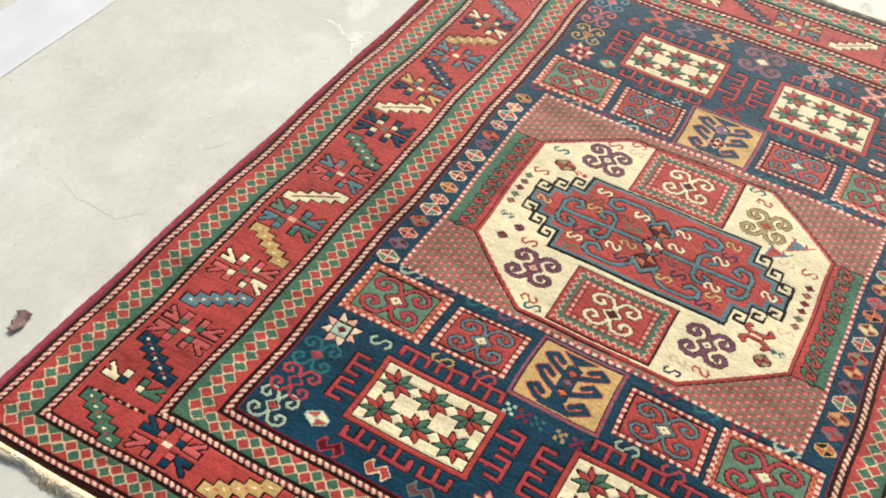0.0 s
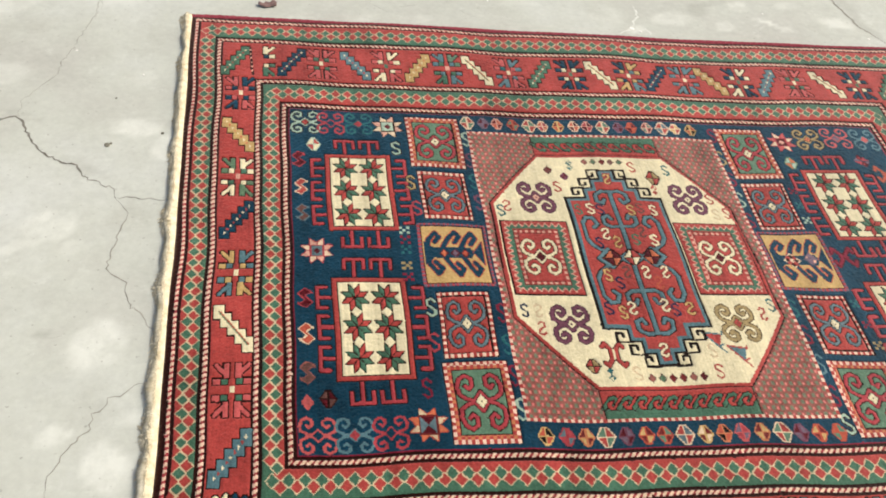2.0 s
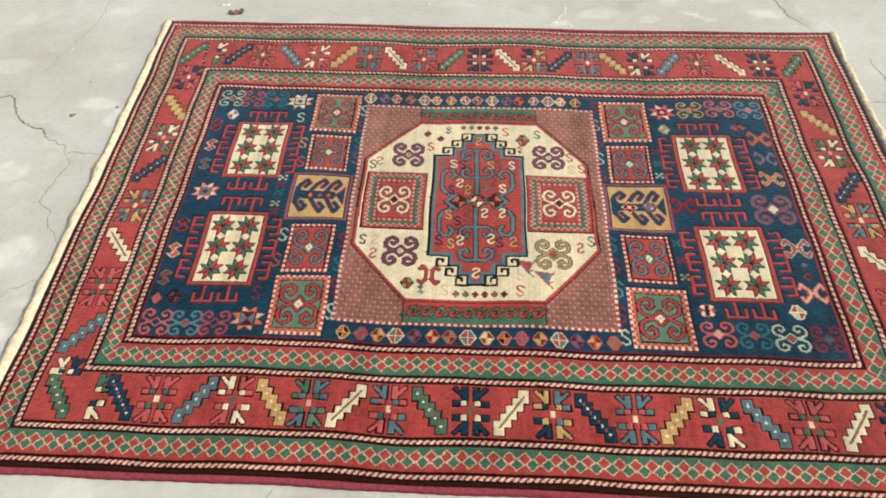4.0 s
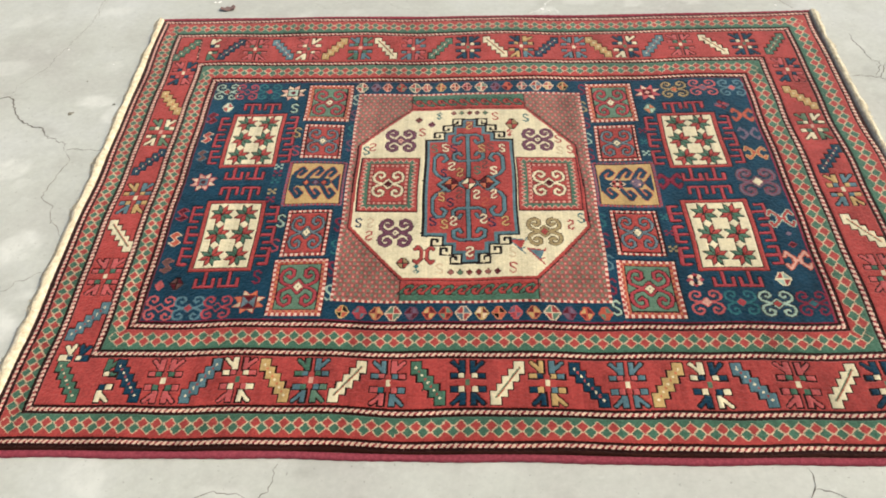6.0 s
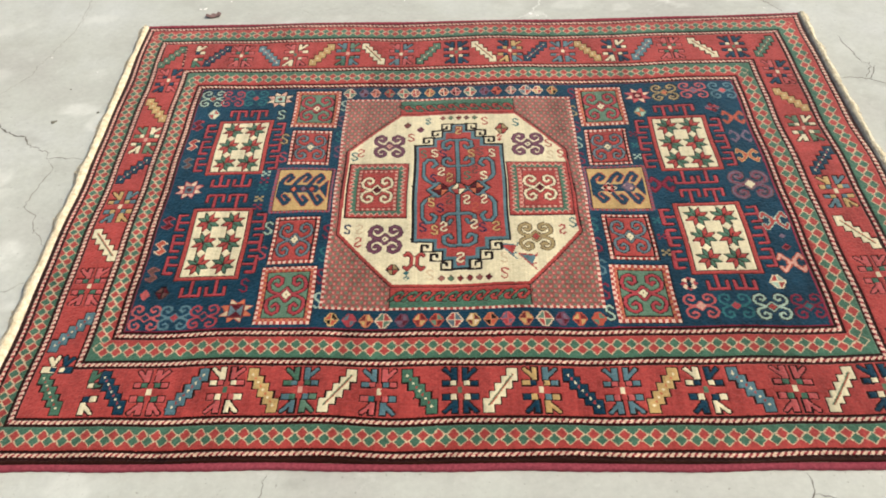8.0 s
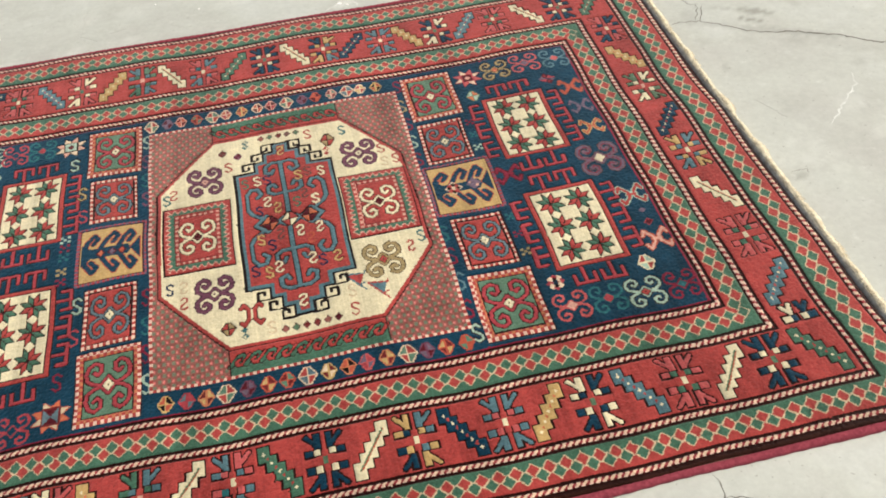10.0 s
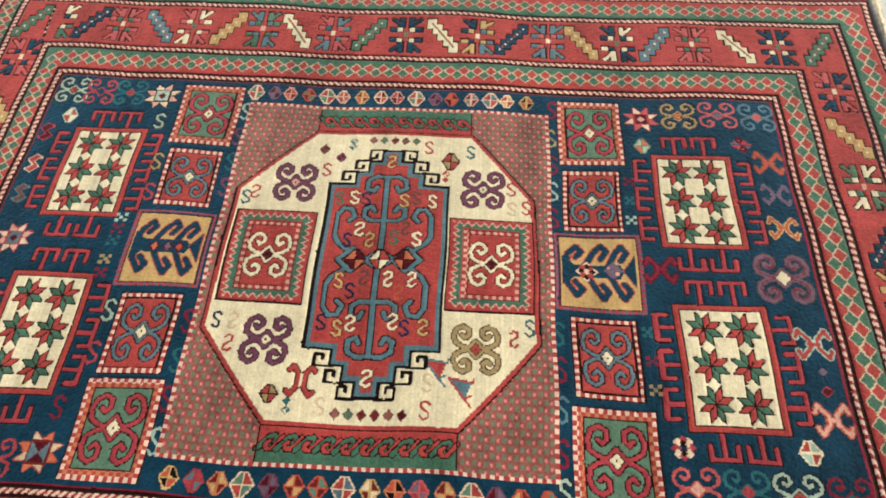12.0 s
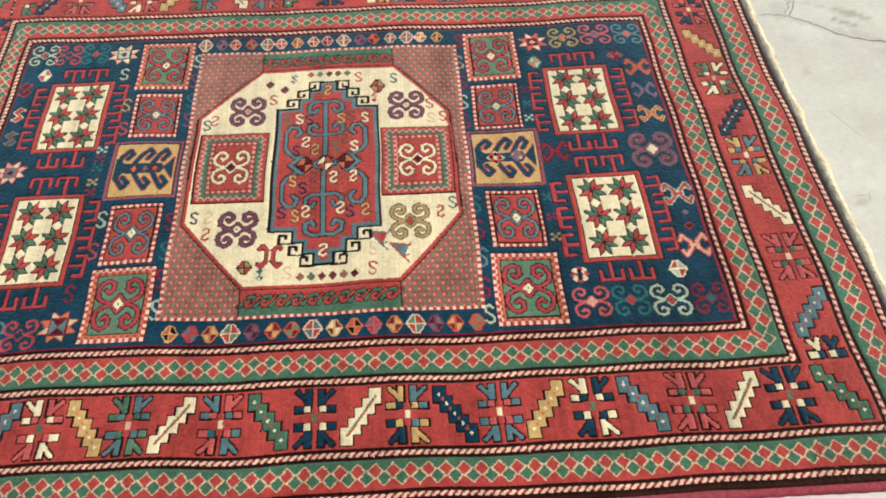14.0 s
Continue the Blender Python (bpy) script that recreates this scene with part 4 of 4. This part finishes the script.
for u, v, tint, turn in ((-91, 151, "green", 1), (-61, 153, "ivory", 1), (-37, 150, "navy", 1), (40, 147, "gold", 1), (64, 154, "mole", 1), (96, 149, "ivory", 1), (5, 252, "gold", -1),
                         (-44, 73, "ivory", -1), (-22, 47, "gold", -1), (-65, 46, "navy", 1), (25, 52, "green", 1), (46, 75, "mole", -1), (69, 50, "ivory", 1),
                         (-67, -48, "gold", 1), (-22, -41, "mole", -1), (24, -44, "ivory", -1), (68, -45, "ivory", -1), (-44, -71, "navy", 1), (46, -75, "coral", -1),
                         (-90, -143, "navy", 1), (-60, -153, "gold", 1), (-37, -141, "ivory", -1), (40, -137, "ivory", -1), (61, -150, "navy", 1), (95, -148, "gold", -1), (4, -251, "ivory", -1)):
    ess(u, v, tint, "rust" if tint in ("ivory", "gold") else None, 8, 16, parent=CENTRE, width=4.8, turn=turn)


# ---- uneven hand knotting ----
def mottle(period, seed, tall=1.0):
    """Soft random patches over the knots, about -1 to 1, of so many knots across."""
    grid = np.random.default_rng(seed).normal(0, 1, (int(NV / (period * tall)) + 3, int(NU / period) + 3))
    y, x = np.arange(NV)[:, None] / (period * tall), np.arange(NU)[None, :] / period
    i, j = y.astype(int), x.astype(int)
    fy, fx = y - i, x - j
    fy, fx = fy * fy * (3 - 2 * fy), fx * fx * (3 - 2 * fx)
    return (grid[i, j] * (1 - fx) + grid[i, j + 1] * fx) * (1 - fy) + (grid[i + 1, j] * (1 - fx) + grid[i + 1, j + 1] * fx) * fy


def shift_knots():
    """Knots stray by a row or a column, so that no outline is ruled."""
    drift_u = 0.2 * mottle(5, 21) + 0.13 * mottle(2.3, 22)
    drift_v = 0.2 * mottle(5, 24) + 0.13 * mottle(2.3, 25)
    j = np.clip(np.rint(np.arange(NU)[None, :] + drift_u).astype(int), 0, NU - 1)
    i = np.clip(np.rint(np.arange(NV)[:, None] + drift_v).astype(int), 0, NV - 1)
    return ink[i, j], area[i, j]


ink, area = shift_knots()


# ---- the rug's body ----
def undulation(x, y):
    """How far the rug lifts off the floor, in metres: long soft ripples, stronger towards the edges."""
    r = 0.0016 * (np.sin(x * 9 + 1.3 * np.sin(y * 3)) + np.sin(y * 8 + 2 + np.sin(x * 4)))
    r = r + 0.0022 * np.exp(-((y + 0.72 + 0.02 * x) / 0.09) ** 2) * np.sin(x * 16 + np.sin(5 * x))
    return r + 0.0022 * np.exp(-((y - 0.74) / 0.08) ** 2) * np.sin(x * 13 + 1 + np.sin(4 * x))


def build_rug():
    rug = new("rug")
    tagged(rug, "knotted red and blue wool rug with geometric medallion, lying on concrete", "rug")
    gu, gv = np.meshgrid(U0 + KNOT * np.arange(NU + 1), V0 + KNOT * np.arange(NV + 1))
    rng = np.random.default_rng(11)
    gu = gu + 1.2 * np.sin(gv / 41 + 1.5 * np.sin(gu / 190)) + 2.2 * np.exp(-((gu - U0) / 220) ** 2) * np.sin(gv / 78 + 1.1) + 2.6 * np.exp(-((gu - U1) / 200) ** 2) * np.sin(gv / 66 + 0.4) + rng.normal(0, 0.22, gu.shape)
    gv = gv + 2.4 * np.sin(gu / 83 + np.sin(gv / 120)) + 1.2 * np.sin(gu / 37 + gv / 200) + rng.normal(0, 0.22, gv.shape)
    x, y = rug_to_world(gu, gv)
    z = undulation(x, y) + rng.normal(0, 0.00045, x.shape)
    # dark brown dye eats the wool, so those knots lie lower; the ivory ones stand proud
    low = np.zeros(len(DYES))
    for name, drop in (("dark", -0.0019), ("bark", -0.0017), ("black", -0.0017), ("wine", -0.0008), ("rust", -0.0007), ("ivory", 0.0004), ("cream", 0.0003), ("blue", -0.0002)):
        low[INK[name]] = drop
    deep = np.pad(low[ink], 1, mode="edge")
    z += (deep[:-1, :-1] + deep[:-1, 1:] + deep[1:, :-1] + deep[1:, 1:]) / 4
    edge = np.minimum(np.minimum(np.arange(NU + 1), NU - np.arange(NU + 1))[None, :], np.minimum(np.arange(NV + 1), NV - np.arange(NV + 1))[:, None])
    z -= np.where(edge == 0, 0.005, np.where(edge == 1, 0.0012, 0))
    co = np.stack([x, y, z], -1).reshape(-1, 3)
    i = np.arange((NU + 1) * (NV + 1)).reshape(NV + 1, NU + 1)
    quads = np.stack([i[:-1, :-1], i[:-1, 1:], i[1:, 1:], i[1:, :-1]], -1).reshape(-1, 4)
    table = np.array([srgb(*c) for c in DYES.values()], np.float32)
    dye = table[ink.ravel()]
    # each weft row took up its dye a little differently, and each knot too; the pile is trodden in patches
    rows = np.repeat(np.interp(np.arange(NU), np.arange(0, NU + 9, 9), rng.normal(0, 1, len(np.arange(0, NU + 9, 9))))[None, :], NV, 0)
    lines = np.repeat(rng.normal(0, 1, NU)[None, :], NV, 0)
    patch = 0.5 * mottle(70, 31) + 0.6 * mottle(22, 32, 1.6) + 0.7 * mottle(8, 33, 1.5) + 0.5 * mottle(3.2, 34)
    knots = rng.normal(0, 1, ink.shape)
    depth = np.full(len(DYES), 0.085)
    for name, amount in (("blue", 0.13), ("red", 0.095), ("green", 0.10), ("ivory", 0.045), ("cream", 0.06), ("brown", 0.12), ("navy", 0.15)):
        depth[INK[name]] = amount
    dye = dye * np.clip(1 + 0.04 * lines + 0.06 * rows + depth[ink] * (1.15 * patch + 0.9 * knots), 0.35, 1.8).reshape(-1, 1)
    colour = np.ones((len(dye), 4), np.float32)
    colour[:, :3] = np.clip(dye, 0.002, 0.95)
    label = area.ravel()
    order = np.argsort(label, kind="stable")
    cuts = np.searchsorted(label[order], np.arange(len(pieces) + 1))
    made = {}
    for k, (name, parent, text) in enumerate(pieces):
        mine = order[cuts[k]:cuts[k + 1]]
        if not len(mine):
            continue
        used, index = np.unique(quads[mine], return_inverse=True)
        me = bpy.data.meshes.new(name)
        me.vertices.add(len(used))
        me.vertices.foreach_set("co", co[used].ravel())
        me.loops.add(index.size)
        me.loops.foreach_set("vertex_index", index.ravel().astype(np.int32))
        me.polygons.add(len(mine))
        me.polygons.foreach_set("loop_start", np.arange(0, index.size, 4, dtype=np.int32))
        me.update()
        layer = me.attributes.new("dye", "FLOAT_COLOR", "FACE")
        layer.data.foreach_set("color", colour[mine].ravel())
        me.materials.append(WOOL)
        ob = new(name, me)
        up = parent
        while up >= 0 and pieces[up][1] >= 0:
            up = pieces[up][1]
        ob.parent = made.get(up, rug) if parent >= 0 else rug
        tagged(ob, text)
        made[k] = ob
    return rug


rug = build_rug()


def edge_roll(v, side):
    """The wrapped selvedge along a long side."""
    verts, faces = [], []
    us = np.linspace(U0 - 2, U1 + 2, 430)
    ring = 7
    for k, u in enumerate(us):
        w, h = 7.5 + 0.25 * math.sin(k * 0.9) + 0.4 * math.sin(k * 0.13), 0.0072
        for j in range(ring):
            t = math.pi * j / (ring - 1)
            x, y = rug_to_world(u, v + side * (w * (1 - math.cos(t)) - 1.5) + 1.6 * math.sin(u / 83))
            z = FLOOR_Z + 0.0012 + (h + 0.0006 * math.sin(k * 1.7)) * math.sin(t) ** 0.45 + max(float(undulation(x, y)), 0) * (1 - j / (ring - 1))
            verts.append((x, y, z))
        if k:
            for j in range(ring - 1):
                n = k * ring + j
                faces.append((n - ring, n - ring + 1, n + 1, n) if side < 0 else (n, n + 1, n - ring + 1, n - ring))
    mesh_object("selvedge", verts, faces, MAROON_YARN, rug, "maroon wrapped selvedge", True)


edge_roll(V0, -1)
edge_roll(V1, 1)


def fringe(u, side, web, tuft, seed, yarn_used, label, count, first=0.0, taper=0.0):
    """An ivory woven end with short frayed warp ends."""
    rng = random.Random(seed)
    verts, faces = [], []
    vs = np.linspace(V0 - 6, V1 + 6, 840)
    prof = [(0, 0.004), (0.16, 0.0122), (0.62, 0.0135), (0.93, 0.011), (1.0, 0.001)]
    wide = []
    for k, v in enumerate(vs):
        w = web * (1 - taper * (v / 830 - 0.1) + 0.13 * math.sin(k * 0.056) + 0.12 * math.sin(k * 0.121 + 1 + math.sin(k * 0.031)) + rng.uniform(-0.1, 0.1))
        wide.append(w)
        for s, h in prof:
            x, y = rug_to_world(u + side * (s * (w if s > 0.9 else 0.5 * (w + web)) - (3.5 if side < 0 else 0.5) * (1 - s)), v)
            verts.append((x, y, FLOOR_Z + h + rng.uniform(-0.0006, 0.0006)))
        if k:
            for j in range(len(prof) - 1):
                n = k * 5 + j
                faces.append((n - 5, n - 4, n + 1, n) if side < 0 else (n, n + 1, n - 4, n - 5))
    web_ob = mesh_object("fringe", verts, faces, yarn_used, rug, label, True)
    verts, faces = [], []
    for _ in range(count):
        k = rng.uniform(0, len(vs) - 1.01)
        v, w = V0 - 6 + (V1 - V0 + 12) * k / (len(vs) - 1), wide[int(k)]
        length = tuft * rng.uniform(0.4, 1.3) * (0.8 + 0.4 * math.sin(k * 0.07))
        slant = rng.uniform(-0.7, 0.7)
        base = rng.uniform(first, 1.0)
        thick = rng.uniform(0.8, 1.5)
        n = len(verts)
        lift = rng.uniform(0.001, 0.003) + 0.0115 * min(1, 1.6 * (1 - base))
        for s, h, t in ((0, lift, 1), (0.5, lift + rng.uniform(0, 0.002), 0.9), (1, max(lift - rng.uniform(0.003, 0.009), 0.0008), 0.3)):
            for e in (-1, 1):
                x, y = rug_to_world(u + side * (base * w + s * length), v + slant * s * length + e * thick * t)
                verts.append((x, y, FLOOR_Z + h + (0.0008 if e > 0 else 0)))
        faces += [(n, n + 1, n + 3, n + 2), (n + 2, n + 3, n + 5, n + 4)]
    tagged(mesh_object("fray", verts, faces, yarn_used, web_ob), kind="stuff")


fringe(U0, -1, 22.0, 9.0, 3, IVORY_YARN, "ivory woven end with frayed fringe", 9000, 0.25, 0.25)
fringe(U1, 1, 20.5, 9.0, 4, BEIGE_YARN, "fluffy beige cut fringe", 6500, 0.2)


def backing():
    verts, faces = [], []
    us, vs = np.linspace(U0 + 2, U1 - 2, 40), np.linspace(V0 + 2, V1 - 2, 32)
    for z in (FLOOR_Z + 0.0006, FLOOR_Z + 0.0048):
        for v in vs:
            for u in us:
                verts.append((*rug_to_world(u, v), z))
    n, m = len(us), len(vs)
    for layer in (0, 1):
        for j in range(m - 1):
            for k in range(n - 1):
                q = (layer * n * m) + j * n + k
                faces.append((q, q + 1, q + n + 1, q + n) if layer else (q + n, q + n + 1, q + 1, q))
    rim = [k for k in range(n)] + [j * n + n - 1 for j in range(1, m)] + [(m - 1) * n + k for k in range(n - 2, -1, -1)] + [j * n for j in range(m - 2, 0, -1)]
    for a, b in zip(rim, rim[1:] + rim[:1]):
        faces.append((a, b, b + n * m, a + n * m))
    mesh_object("foundation", verts, faces, FOUNDATION, rug, "woven cotton foundation")


backing()


# ---- bits on the floor ----
def chip(name, u, v, outline, height, material, label, category, turn=0.0, bend=0.0):
    """A thin flake with a bevelled rim."""
    c, s = math.cos(radians(turn)), math.sin(radians(turn))
    bm = bmesh.new()
    cx, cy = floor_to_world(u, v)
    rings = []
    for grow, z in ((0.94, 0.0004), (1.0, height * 0.5), (0.9, height)):
        rings.append([bm.verts.new((cx + grow * (c * a - s * b) / 1000, cy + grow * (s * a + c * b) / 1000, FLOOR_Z + z + bend * (a * a + b * b) * 1e-6)) for a, b in outline])
    for one, two in zip(rings, rings[1:]):
        for k in range(len(one)):
            bm.faces.new((one[k], one[k - 1], two[k - 1], two[k]))
    bm.faces.new(rings[0])
    bm.faces.new(rings[-1][::-1])
    bmesh.ops.recalc_face_normals(bm, faces=bm.faces)
    me = bpy.data.meshes.new(name)
    bm.to_mesh(me)
    bm.free()
    me.materials.append(material)
    return tagged(new(name, me), label, category)


chip("dry_leaf", -827, 983, [(-29, -5), (-10, -16), (5, -13), (21, -18), (26, 3), (18, 18), (8, 8), (-5, 16), (-13, 5), (-26, 10)], 0.004, LEAF_DRY, "small curled brown dry leaf scrap on the concrete", "leaf", 15, 8)
rng = random.Random(9)
for u, v, r in ((-885, 1036, 6), (-868, 1038, 8), (-784, 1089, 5), (-1142, 624, 4), (-1181, 1146, 4), (-299, 1149, 4), (103, 1163, 4), (-163, 1072, 4), (269, 960, 8), (291, 946, 5), (1052, 969, 4), (737, 1083, 4), (-1323, 718, 4)):
    shape = [(r * rng.uniform(0.7, 1.3) * math.cos(k * math.pi / 3), r * rng.uniform(0.5, 1.1) * math.sin(k * math.pi / 3)) for k in range(6)]
    tagged(chip("plaster_flake", u, v, shape, 0.0018, PLASTER, "tiny white plaster flake on the floor", "debris", rng.uniform(0, 180)), group="white flakes on the floor")
for u, v, r in ((-1199, 345, 8), (-1191, 351, 4), (-1199, 524, 3), (-1075, 394, 4), (204, -979, 3)):
    shape = [(r * rng.uniform(0.7, 1.3) * math.cos(k * math.pi / 3), r * rng.uniform(0.5, 1.1) * math.sin(k * math.pi / 3)) for k in range(6)]
    tagged(chip("grit_crumb", u, v, shape, 0.0025, GRIT, "small dark crumb of grit on concrete", "debris", rng.uniform(0, 180)), group="dark crumbs on the floor")
